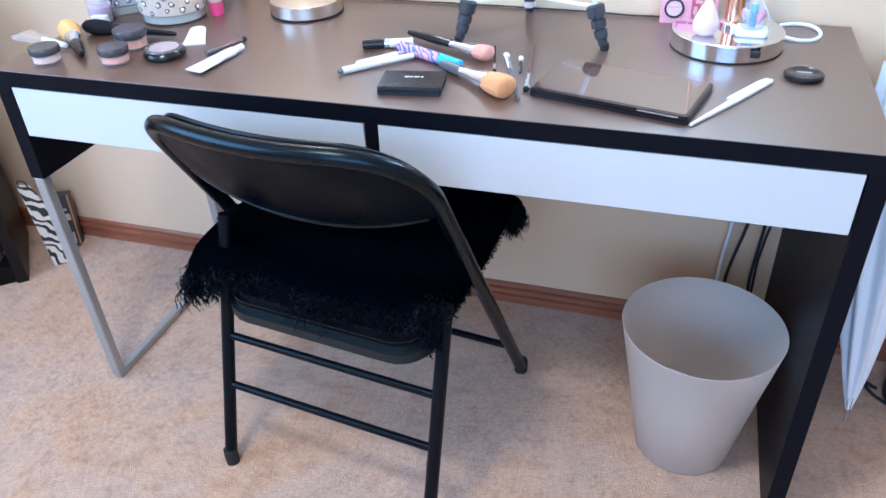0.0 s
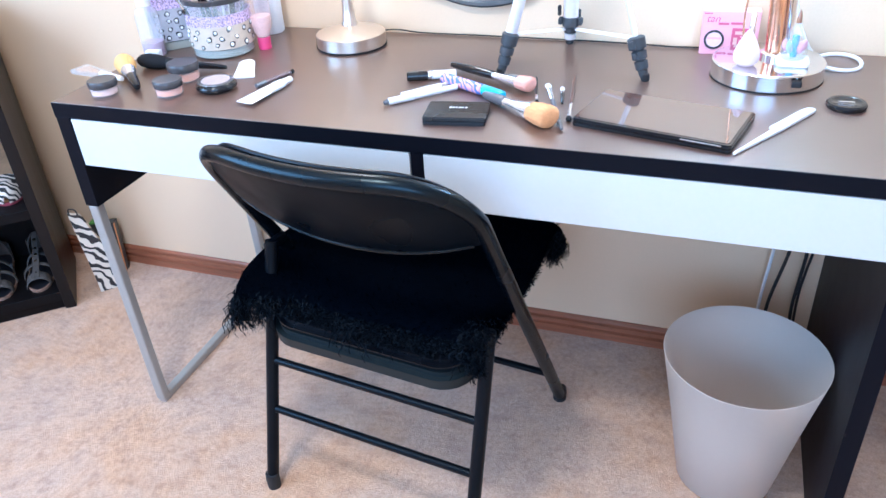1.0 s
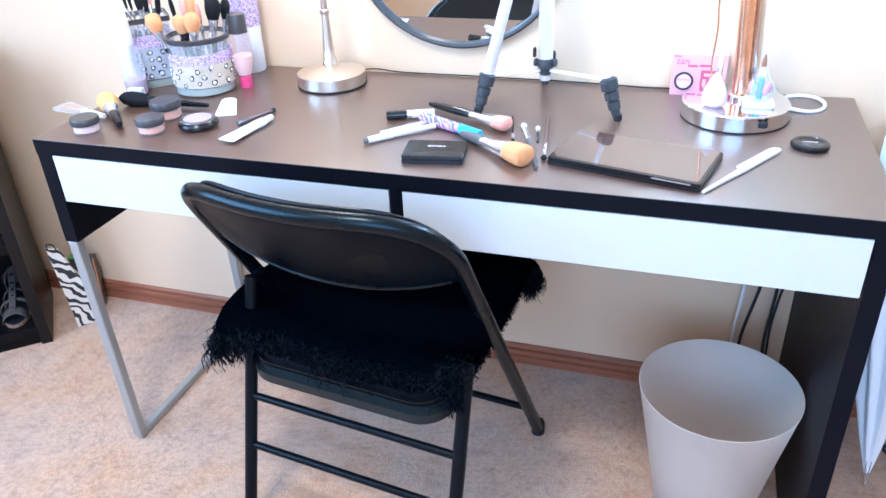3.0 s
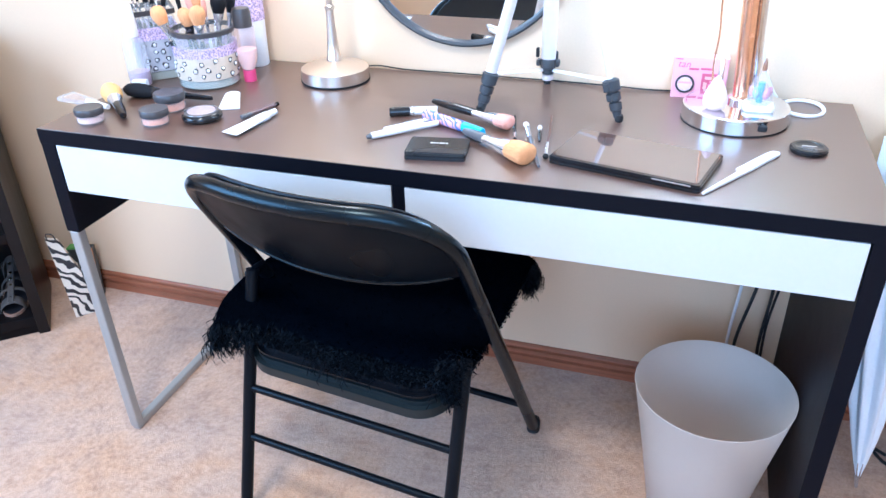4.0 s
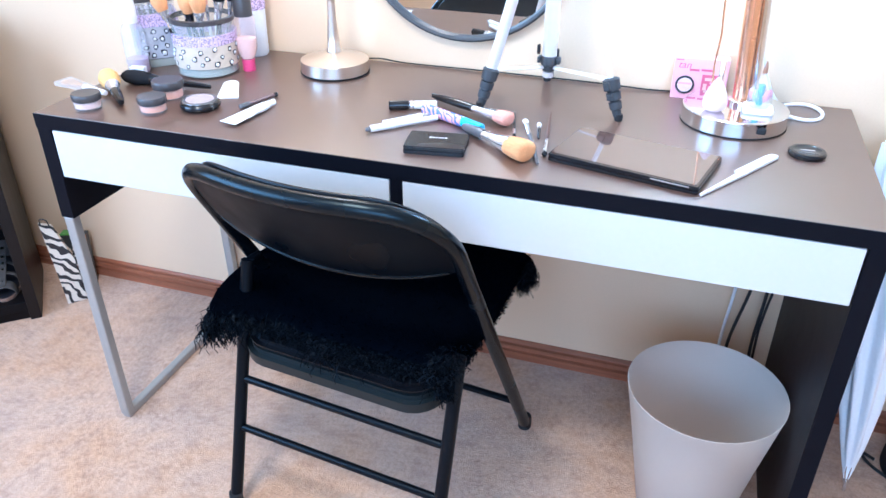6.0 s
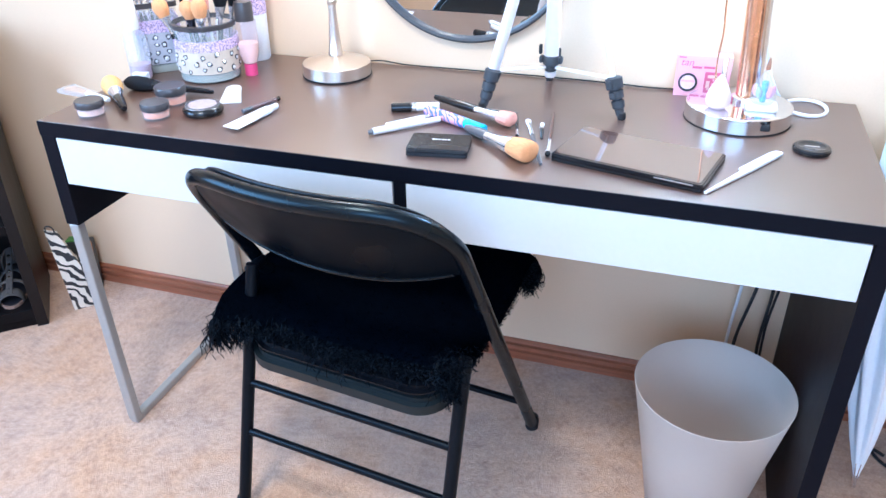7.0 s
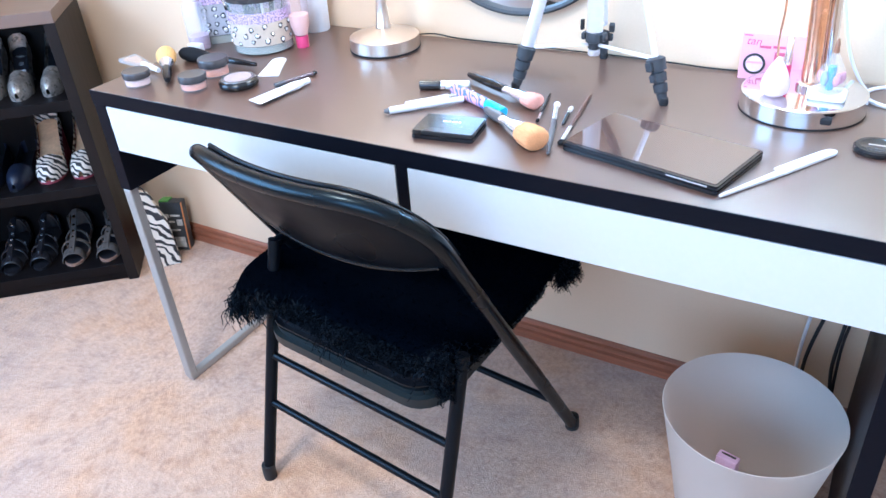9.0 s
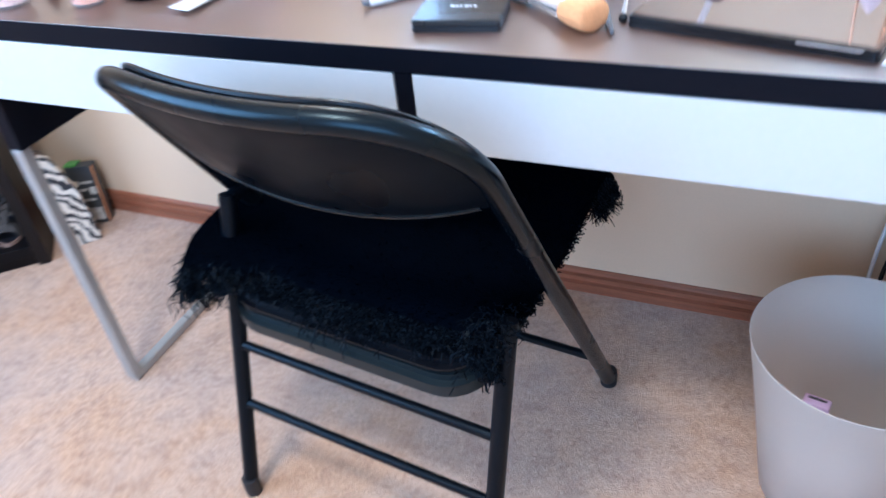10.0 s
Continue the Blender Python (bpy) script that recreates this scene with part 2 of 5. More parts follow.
def rounded(w, d, r, seg=5, cx=0.0, cy=0.0):
    """The outline of a rectangle with round corners."""
    out = []
    for sx, sy, a0 in ((1, 1, 0), (-1, 1, 90), (-1, -1, 180), (1, -1, 270)):
        for k in range(seg + 1):
            a = radians(a0 + 90 * k / seg)
            out.append((cx + sx * (w / 2 - r) + r * math.cos(a), cy + sy * (d / 2 - r) + r * math.sin(a)))
    return out


# ---- the room ----
T = 0.1
floor = tagged(part("floor", box(X0 - T, X1 + T, Y0 - T, YW + T, -0.1, 0), CARPET), "beige mottled cut-pile carpet over the whole floor", "carpet", kind="structure")
tagged(part("ceiling", box(X0 - T, X1 + T, Y0 - T, YW + T, ZC, ZC + 0.1), CEIL), "white textured ceiling", "ceiling", kind="structure")
tagged(part("wall_north", box(X0 - T, X1 + T, YW, YW + T, 0, ZC), WALL), "cream painted wall behind the desk", "wall", kind="structure")
bm = box(X0 - T, X0, Y0 - T, -2.12, 0, ZC)
box(X0 - T, X0, -0.48, YW, 0, ZC, bm=bm)
box(X0 - T, X0, -2.12, -0.48, 0, 0.85, bm=bm)
box(X0 - T, X0, -2.12, -0.48, 2.15, ZC, bm=bm)
tagged(part("wall_west", bm, WALL), "cream painted side wall with a window opening", "wall", kind="structure")
tagged(part("wall_east", box(X1, X1 + T, Y0 - T, YW, 0, ZC), WALL), "plain cream painted side wall", "wall", kind="structure")
# unseen rear wall; its opening is made up for the added daylight
bm = box(X0, 0.27, Y0 - T, Y0, 0, ZC)
box(2.33, X1, Y0 - T, Y0, 0, ZC, bm=bm)
box(0.27, 2.33, Y0 - T, Y0, 0, 0.85, bm=bm)
box(0.27, 2.33, Y0 - T, Y0, 2.15, ZC, bm=bm)
tagged(part("wall_south", bm, WALL), "plain cream wall with an opening added for fill light", "wall", kind="structure")


def baseboard(name, length, m):
    """A stained moulding with a stepped, rounded top, seen end-on as an outline that runs along x."""
    prof = [(0, 0), (-0.013, 0), (-0.0135, 0.021), (-0.0055, 0.024), (-0.0055, 0.0275), (-0.0125, 0.031), (-0.0115, 0.039), (-0.0042, 0.042), (-0.0042, 0.045), (-0.0085, 0.047), (-0.007, 0.051), (-0.003, 0.055), (0, 0.055)]
    b = bmesh.new()
    ends = [[b.verts.new((x, y, z)) for y, z in prof] for x in (0, length)]
    k = len(prof)
    for i in range(k):
        b.faces.new((ends[0][i], ends[0][(i + 1) % k], ends[1][(i + 1) % k], ends[1][i]))
    b.faces.new(ends[0])
    b.faces.new(ends[1][::-1])
    ob = part(name, b, TRIM)
    ob.matrix_world = m
    return tagged(ob, "red-brown stained wood baseboard along the wall", "baseboard", kind="structure")


baseboard("baseboard", X1 - X0, pose(X0, YW, 0))
baseboard("baseboard", YW - Y0 - 0.012, pose(X0, Y0, 0, 0, 0, 90))


# ---- desk ----
W, D, H = 1.426, 0.506, 0.735
desk = thing("desk", "black-brown veneered desk with two white drawers and one silver leg frame", "desk")
part("tabletop", box(0, W, 0.0022, D, H - 0.028, H, 0.001), DESKTOP, desk, "satin desktop, wall sheen put into its brown colour")
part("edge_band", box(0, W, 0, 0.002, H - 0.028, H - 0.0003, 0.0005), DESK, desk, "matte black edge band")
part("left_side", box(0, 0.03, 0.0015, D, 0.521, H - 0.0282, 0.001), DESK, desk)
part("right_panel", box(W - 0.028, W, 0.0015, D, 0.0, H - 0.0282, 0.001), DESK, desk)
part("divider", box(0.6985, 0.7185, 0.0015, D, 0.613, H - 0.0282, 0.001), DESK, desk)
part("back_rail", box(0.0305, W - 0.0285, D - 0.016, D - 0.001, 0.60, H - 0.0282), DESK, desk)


def drawer(x0, x1):
    d = part("drawer", box(x0, x1, 0.001, 0.018, 0.612, H - 0.0300, 0.0012), WHITE, desk, "white lacquered drawer front")
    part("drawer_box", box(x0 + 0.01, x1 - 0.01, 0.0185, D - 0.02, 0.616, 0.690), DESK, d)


drawer(0.0335, 0.697)
drawer(0.720, W - 0.031)
# the leg is a square bent tube: front upright, floor bar, rear upright
leg = bmesh.new()
box(0.002, 0.024, 0.003, 0.0235, 0.010, 0.5205, 0.003, leg)
box(0.003, 0.023, 0.0060, D - 0.0060, 0.0, 0.0180, 0.004, leg)
box(0.002, 0.024, D - 0.0245, D - 0.004, 0.010, 0.5205, 0.003, leg)
shear = Matrix.Identity(4)
shear[0][2] = -0.020
shear[0][3] = 0.0105
part("leg_frame", leg, SILVER, desk, "silver painted steel leg frame", m=shear)

# ---- folding chair ----
CH = pose(0.6148, -0.160, 0, 0, 0, -6.8)
chair = thing("folding_chair", "black metal folding chair with padded vinyl seat and back", "chair", CH)
HW = 0.2315
BOW = 0.048


def tube_at(z):
    """How far forward the long side tubes are at a height."""
    return 0.464 - 0.602 * z


def leg_at(z):
    """How far forward the rear legs are at a height."""
    return -0.007 + 0.273 * z


def rim_at(u):
    """The height of the backrest's upper edge, with wide round corners."""
    e = max(0.0, (abs(u) - 0.49) / 0.51)
    return 0.769 - 0.112 * (1 - math.sqrt(max(0.0, 1 - e ** 2.3)))


def low_at(u):
    return 0.587 + 0.041 * abs(u) ** 2.4


def bent_frame():
    """One long tube: up the left side, over the back in wide round corners, down the right side."""
    side = [(1.0, z) for z in (0.018, 0.1, 0.3, 0.45, 0.55, 0.62)]
    bend = [(0.49 + 0.51 * math.cos(a) ** 0.87, 0.657 + 0.099 * math.sin(a) ** 0.87) for a in np.linspace(0.0, 1.53, 18)]
    top = [(u, 0.756) for u in np.linspace(0.45, 0.0, 9)]
    half = side + bend + top
    line = half + [(-u, z) for u, z in half[-2::-1]]
    return [(u * HW, tube_at(z) - BOW * max(0.0, 1 - u * u) * (z > 0.5), z) for u, z in line]


part("back_frame", sweep(bent_frame(), 0.0130, 16), BACK_BLACK, chair, "black enamelled bent steel tube", smooth=True)
for s in (-1, 1):
    xl = s * 0.216
    # one hinge shows above the throw, the other is buried in it
    reach = 0.506 if s < 0 else 0.440
    part("leg", sweep([(xl, leg_at(z), z) for z in (0.012, 0.15, 0.30, 0.40, reach)], 0.0120, 14), STEEL_BLACK, chair, smooth=True)
    zl = reach - 0.008
    if s < 0:
        part("bracket", box(xl - 0.0070, xl + 0.0070, leg_at(zl) - 0.004, tube_at(zl) + 0.002, zl - 0.010, zl + 0.010, 0.004), STEEL_BLACK, chair, smooth=True)
        part("rivet", lathe([(0.0055, 0), (0.0050, 0.003), (0.002, 0.0045), (0, 0.0046)], 12, m=pose(xl + s * 0.0118, leg_at(zl), zl - 0.004, 0, 90 * s, 0)), PAN_BLACK, chair, smooth=True)
    part("rubber_foot", lathe([(0, 0), (0.0132, 0), (0.0138, 0.02), (0.0130, 0.036), (0, 0.036)], 18, m=pose(xl, leg_at(0.018), 0)), RUBBER, chair, smooth=True)
    part("rubber_foot", lathe([(0, 0), (0.0145, 0), (0.0150, 0.018), (0.0138, 0.032), (0, 0.032)], 14, m=pose(s * HW, tube_at(0.01), 0)), RUBBER, chair, smooth=True)
for z in (0.277, 0.1765):
    part("stretcher", sweep([(-0.216, leg_at(z), z), (0.216, leg_at(z), z)], 0.0075, 10), STEEL_BLACK, chair, smooth=True)
part("stretcher", sweep([(-HW, tube_at(0.13), 0.13), (HW, tube_at(0.13), 0.13)], 0.0075, 10), STEEL_BLACK, chair, smooth=True)


def bowed(y0, y1, inset, puff, nx=44, nz=12, side=0.0):
    """A bowed panel between two depths, inset from the frame's outline; puff swells its faces."""
    b = bmesh.new()
    front, rear = [], []
    for i in range(nx + 1):
        u = math.sin(math.pi * (i / nx - 0.5))
        top = rim_at(u) - inset
        low = min(low_at(u), top - 0.003)
        fr, rr = [], []
        for j in range(nz + 1):
            v = j / nz
            z = low + (top - low) * v
            full = (math.sin(math.pi * min(1, max(0, v))) ** 0.35) * (1 - u ** 8)
            x = u * (HW + 0.013 - inset - side)
            y = tube_at(z) - BOW * (1 - u * u)
            rr.append(b.verts.new((x, y + y0 - puff[0] * full, z)))
            fr.append(b.verts.new((x, y + y1 + puff[1] * full, z)))
        front.append(fr)
        rear.append(rr)
    for i in range(nx):
        for j in range(nz):
            b.faces.new((front[i][j], front[i + 1][j], front[i + 1][j + 1], front[i][j + 1]))
            b.faces.new((rear[i][j], rear[i][j + 1], rear[i + 1][j + 1], rear[i + 1][j]))
        b.faces.new((front[i][0], rear[i][0], rear[i + 1][0], front[i + 1][0]))
        b.faces.new((front[i][nz], front[i + 1][nz], rear[i + 1][nz], rear[i][nz]))
    for i in (0, nx):
        for j in range(nz):
            b.faces.new((front[i][j], front[i][j + 1], rear[i][j + 1], rear[i][j]))
    return b


back = part("backrest", bowed(-0.005, 0.002, 0.013, (0.005, 0.0)), BACK_PANEL, chair, "black enamelled pressed back panel", smooth=True)
part("cushion", bowed(0.008, 0.026, 0.0075, (0.0, 0.006), side=0.012), VINYL, back, "black padded vinyl front", smooth=True)
low_edge = [(u * (HW - 0.004), tube_at(low_at(u)) - BOW * (1 - u * u) - 0.005, min(low_at(u), rim_at(u) - 0.016) + 0.001) for u in np.linspace(-0.93, 0.93, 31)]
part("rolled_edge", sweep(low_edge, 0.0042, 8), BACK_BLACK, back, smooth=True)
top_edge = [(u * (HW - 0.008), tube_at(rim_at(u)) - BOW * (1 - u * u) + 0.0245, rim_at(u) - 0.004) for u in [math.sin(1.5 * t) for t in np.linspace(-1, 1, 57)]]
part("piping", sweep(top_edge, 0.0032, 6), VINYL, back, smooth=True)
# seat: a pressed pan with a padded top, tilted down to the rear
SEAT = pose(-0.004, 0.245, 0.387, 5.2, 0, 0)
seat = part("seat", plate(rounded(0.40, 0.40, 0.06, 6), -0.036, 0.004, 0.010), PAN_BLACK, chair, smooth=True, m=SEAT)
part("cushion", plate(rounded(0.385, 0.385, 0.055, 6), 0.0045, 0.026, 0.009), VINYL, seat, smooth=True, m=SEAT)

# ---- shaggy rug on the chair ----
rug = thing("rug", "black shaggy throw with a long fringe draped over the chair seat", "throw", CH)


def rug_point(u, v):
    """u across, v from the rear edge to the front; the edges sag past the seat's rim."""
    x = -0.246 + 0.462 * u - 0.018 * (1 - u) ** 3 * math.sin(math.pi * min(1.0, v / 0.5))
    rear = 0.086 - 0.044 * max(0.0, 1 - u / 0.24) - 0.014 * max(0.0, (u - 0.86) / 0.14) + 0.006 * math.sin(9 * u)
    y = rear + (0.480 - rear) * v
    z = 0.387 + 0.091 * (y - 0.245) + 0.034
    sag = max(0.0, x - 0.180) / 0.036
    z -= 0.014 * sag * sag + 0.020 * max(0.0, 1 - v / 0.10) ** 2 + 0.014 * max(0.0, (v - 0.94) / 0.06) ** 2
    z += 0.036 * max(0.0, 1 - u / 0.40)
    z += 0.028 * math.exp(-((x - 0.205) / 0.030) ** 2 - ((y - 0.105) / 0.050) ** 2)  # bunched up over the hinge
    return Vector((x, y, z + 0.006 * noise.noise(Vector((x * 9, y * 9, 1.7)))))


def rug_mesh():
    b = bmesh.new()
    nu, nv = 36, 36
    top = [[b.verts.new(rug_point(i / nu, j / nv) + Vector((0, 0, 0.012))) for j in range(nv + 1)] for i in range(nu + 1)]
    low = [[b.verts.new(rug_point(i / nu, j / nv)) for j in range(nv + 1)] for i in range(nu + 1)]
    for i in range(nu):
        for j in range(nv):
            b.faces.new((top[i][j], top[i + 1][j], top[i + 1][j + 1], top[i][j + 1]))
            b.faces.new((low[i][j], low[i][j + 1], low[i + 1][j + 1], low[i + 1][j]))
    rim = [(i, 0) for i in range(nu)] + [(nu, j) for j in range(nv)] + [(i, nv) for i in range(nu, 0, -1)] + [(0, j) for j in range(nv, 0, -1)]
    for a, c in zip(rim, rim[1:] + rim[:1]):
        b.faces.new((top[a[0]][a[1]], low[a[0]][a[1]], low[c[0]][c[1]], top[c[0]][c[1]]))
    return b


part("cloth", rug_mesh(), SHAG, rug, smooth=True)


def seat_top(x, y):
    """The height of the cushion where yarn can lie on it."""
    return 0.416 + 0.091 * (y - 0.245) if y > 0.046 and -0.2 < x < 0.195 else -1.0


def strands(name, roots, width, parent, material, label, steps=5, curl=0.0):
    """Many thin bent ribbons: (root, first way, length); curl makes them wave as they hang."""
    verts, faces = [], []
    for p, way, length in roots:
        a = random.random() * 6.283
        side = Vector((math.cos(a), math.sin(a), 0)) * width
        d = Vector(way).normalized()
        q, base, ph, rate = Vector(p), len(verts), random.random() * 6.283, random.uniform(1.1, 2.2)
        for k in range(steps):
            f = 1 - 0.45 * (k / (steps - 1))
            wave = Vector((math.cos(ph + rate * k), math.sin(ph + rate * k), 0.4 * math.cos(2 * ph + rate * k))) * curl * min(1, k / 2)
            q.z = max(q.z, seat_top(q.x, q.y) + 0.002 + random.random() * 0.006)
            verts += [q + wave - side * f, q + wave + side * f]
            d = (d + Vector((random.gauss(0, 0.28), random.gauss(0, 0.28), -0.34 + random.gauss(0, 0.2)))).normalized()
            q = q + d * (length / (steps - 1))
        faces += [(base + 2 * k, base + 2 * k + 1, base + 2 * k + 3, base + 2 * k + 2) for k in range(steps - 1)]
    me = bpy.data.meshes.new(name)
    me.from_pydata([tuple(v) for v in verts], [], faces)
    me.materials.append(material)
    ob = new(name, me)
    ob.parent = parent
    return tagged(ob, label, kind="stuff")


roots = []
clumps = [random.random() for k in range(130)]
for k in range(5200):
    s = min(1.0, max(0.0, random.choice(clumps) + random.gauss(0, 0.0030)))
    edge = random.random()
    up = Vector((0, 0, random.uniform(0.002, 0.011)))
    if edge < 0.52:
        p, way = rug_point(s, random.uniform(0.0, 0.04)) + up, (random.gauss(0, 0.25), -0.7, -0.25)
        long = random.uniform(0.045, 0.080) * (0.95 if s < 0.20 else 1.0 if s < 0.84 else 0.6)
    elif edge < 0.76:
        p, way = rug_point(random.uniform(0.0, 0.02), 0.75 * s * s) + up, (-0.30, random.gauss(0, 0.25) - 0.15, -0.7)
        long = random.uniform(0.034, 0.066) * (1.0 - 0.5 * s)
    elif edge < 0.88:
        s = 1 - 0.16 * s if random.random() < 0.8 else s
        p, way = rug_point(1.0, s) + up, (0.10, random.gauss(0, 0.2), -0.9)
        long = random.uniform(0.030, 0.062) if s > 0.84 else random.uniform(0.008, 0.020)
    else:
        p, way = rug_point(s, 1.0) + up, (random.gauss(0, 0.2), 0.3, -0.8)
        long = random.uniform(0.03, 0.055)
    roots.append((p, way, long))
# a loose tuft where the throw is caught in the hinge
for k in range(110):
    p = Vector((0.205 + random.gauss(0, 0.014), 0.070 + random.gauss(0, 0.022), 0.448 + random.gauss(0, 0.008)))
    roots.append((p, (random.gauss(0, 0.8), random.gauss(-0.3, 0.6), random.uniform(-0.2, 1.0)), random.uniform(0.015, 0.045)))
strands("fringe", roots, 0.0014, rug, FRINGE, "long curly black yarn fringe", 9, 0.0036)
roots = []
for k in range(7000):
    p = rug_point(random.random(), random.random()) + Vector((0, 0, 0.010))
    roots.append((p, (random.gauss(0, 0.7), random.gauss(0, 0.7) - 0.2, 0.75), random.uniform(0.006, 0.014)))
strands("shag", roots, 0.0012, rug, SHAG, "short shaggy black pile")

# ---- waste bin ----
BIN = pose(1.250, 0.151, 0)
waste_bin = thing("waste_bin", "frosted translucent grey plastic waste bin, nearly empty", "bin", BIN)
part("body", lathe([(0, 0.0), (0.0865, 0.0), (0.0895, 0.003), (0.1150, 0.155), (0.1418, 0.3005), (0.1424, 0.3020), (0.1416, 0.3026), (0.1404, 0.3016), (0.1136, 0.155), (0.0882, 0.008), (0, 0.007)], 72), FROST, waste_bin, smooth=True)
part("base_ring", lathe([(0.080, -0.0002), (0.0865, -0.0002), (0.0865, 0.0012), (0.080, 0.0012), (0.080, -0.0002)], 64, m=pose(0, 0, 0.0003)), FROST, waste_bin)

# ---- bookcase ----
BC = pose(-0.454, 0.265, 0, 0, 0, 41.8)
case = thing("bookcase", "low dark-brown bookcase with three open shelves of shoes", "bookcase", BC)
BW, BD, BH = 0.60, 0.27, 0.780
part("side_panel", box(-0.028, 0, 0, BD, 0.0, BH - 0.0302, 0.001), CASE_SIDE, case)
part("side_panel", box(-BW, -BW + 0.028, 0, BD, 0.0, BH - 0.0302, 0.001), CASE, case)
# lighter desktop material puts the lit, tan look into the top's colour
part("top", box(-BW, 0, 0, BD, BH - 0.03, BH, 0.001), DESKTOP, case)
part("back_panel", box(-BW + 0.0282, -0.0282, BD - 0.008, BD - 0.001, 0.03, BH - 0.0302), CASE, case)
for z in (0.028, 0.284, 0.527):
    part("shelf", box(-BW + 0.0282, -0.0282, 0.003, BD - 0.009, z, z + 0.028, 0.001), CASE, case)
part("plinth", box(-BW + 0.0282, -0.0282, 0.012, 0.026, 0.0, 0.0278), CASE, case)

# ---- round mirror ----
mirror = thing("mirror", "round wall mirror with a thin dark frame", "mirror", pose(0.669, YW - 0.001, 1.031, 90, 0, 0) @ Matrix.Scale(1.033, 4))
part("frame", lathe([(0.214, 0.0), (0.226, 0.0), (0.226, 0.016), (0.222, 0.019), (0.217, 0.017), (0.214, 0.008), (0.214, 0.0)], 72), GREY_PLASTIC, mirror, smooth=True)
part("glass", lathe([(0, 0.006), (0.2145, 0.006), (0.2145, 0.003), (0, 0.003)], 72), GLASS_MIRROR, mirror)

# ---- table lamps ----
def glow(name, color, strength):
    m = bpy.data.materials.new(name)
    m.use_nodes = True
    b = m.node_tree.nodes["Principled BSDF"]
    b.inputs["Base Color"].default_value = (0.8, 0.8, 0.8, 1)
    b.inputs["Emission Color"].default_value = (*color, 1)
    b.inputs["Emission Strength"].default_value = strength
    return m


COPPER = mat("copper_tinted_chrome", (0.90, 0.54, 0.34), 0.24, metal=1.0, vary=0.10, scale=60, bump=0.0)
WHITE_PLASTIC = mat("white_plastic", (0.78, 0.77, 0.78), 0.4, vary=0.04, bump=0.01)
LARGER = Matrix.Scale(1.03, 4)
lamp_l = thing("table_lamp", "brushed nickel table lamp with a domed round base", "lamp", pose(0.416, 0.407, H) @ LARGER)
part("base", lathe([(0, 0.0), (0.067, 0.0), (0.069, 0.003), (0.069, 0.004), (0.069, 0.0255), (0.069, 0.0263), (0.0684, 0.0270), (0.0676, 0.0272), (0.060, 0.0292), (0.040, 0.0348), (0.018, 0.0408), (0.016, 0.0415), (0, 0.042)], 64), NICKEL, lamp_l, smooth=True)
part("pad", lathe([(0.0, -0.0005), (0.0685, -0.0005), (0.0705, 0.002), (0.0705, 0.0035), (0.0, 0.0035)], 64, m=pose(0, 0, 0.0005)), RUBBER, lamp_l)
part("stem", lathe([(0.0, 0.041), (0.0155, 0.041), (0.0155, 0.047), (0.0135, 0.050), (0.0115, 0.075), (0.0085, 0.110), (0.0075, 0.140), (0.0100, 0.143), (0.0100, 0.148), (0.0065, 0.151), (0.0065, 0.43), (0.0, 0.43)], 32), NICKEL, lamp_l, smooth=True)
part("globe", lathe([(0.0, 0.425)] + [(0.05 * math.sin(a), 0.475 - 0.05 * math.cos(a)) for a in np.linspace(0.25, 3.0, 14)] + [(0.0, 0.525)], 24), glow("warm_lamp_globe", (1.0, 0.78, 0.56), 60), lamp_l, "glowing frosted globe", smooth=True)
lamp_r = thing("table_lamp", "polished chrome table lamp with a wide disc base", "lamp", pose(1.214, 0.368, H) @ LARGER)
part("base", lathe([(0, 0.0), (0.085, 0.0), (0.088, 0.003), (0.088, 0.004), (0.088, 0.0262), (0.088, 0.0272), (0.0872, 0.0283), (0.086, 0.0290), (0.084, 0.0291), (0.0, 0.0295)], 72), CHROME, lamp_r, smooth=True)
part("pad", lathe([(0.0, 0.0), (0.0885, 0.0), (0.0885, 0.002), (0.0, 0.003)], 72), RUBBER, lamp_r)
# the post's copper tone stands in for the tan wall mirrored in chrome
post = part("post", sweep([(0.006, 0.012, 0.029), (-0.016, 0.012, 0.43)], 0.0128, 24), COPPER, lamp_r, "polished chrome post, tan wall reflection put into its colour", smooth=True)
part("rod", sweep([(0.0265, 0.020, 0.029), (0.0045, 0.020, 0.43)], 0.0085, 16), CHROME, post, "polished chrome rod", smooth=True)
part("collar", lathe([(0, 0.029), (0.022, 0.029), (0.022, 0.036), (0.018, 0.039), (0, 0.039)], 32, m=pose(0.008, 0.013, 0)), CHROME, lamp_r, smooth=True)
part("switch", box(0.034, 0.050, -0.0815, -0.070, 0.010, 0.021, 0.003), RUBBER, lamp_r, "small black switch on the base rim")
part("cord", sweep(arc([(-0.052, 0.0, 0.30), (-0.047, 0.0, 0.19), (-0.044, 0.0, 0.145), (-0.046, 0.004, 0.10), (-0.044, 0.010, 0.065), (-0.040, 0.016, 0.0302)], 6), 0.0018, 8), COPPER, lamp_r, "thin copper-coloured pull cord", smooth=True)
part("hanger", sweep([(-0.052, 0.0, 0.30), (-0.010, 0.012, 0.302)], 0.003, 8), COPPER, lamp_r, smooth=True)
part("globe", lathe([(0.0, 0.425)] + [(0.055 * math.sin(a), 0.478 - 0.055 * math.cos(a)) for a in np.linspace(0.25, 3.0, 14)] + [(0.0, 0.533)], 24, m=pose(-0.016, 0.012, 0)), glow("cool_lamp_globe", (0.76, 0.91, 1.0), 130), lamp_r, "glowing frosted globe", smooth=True)

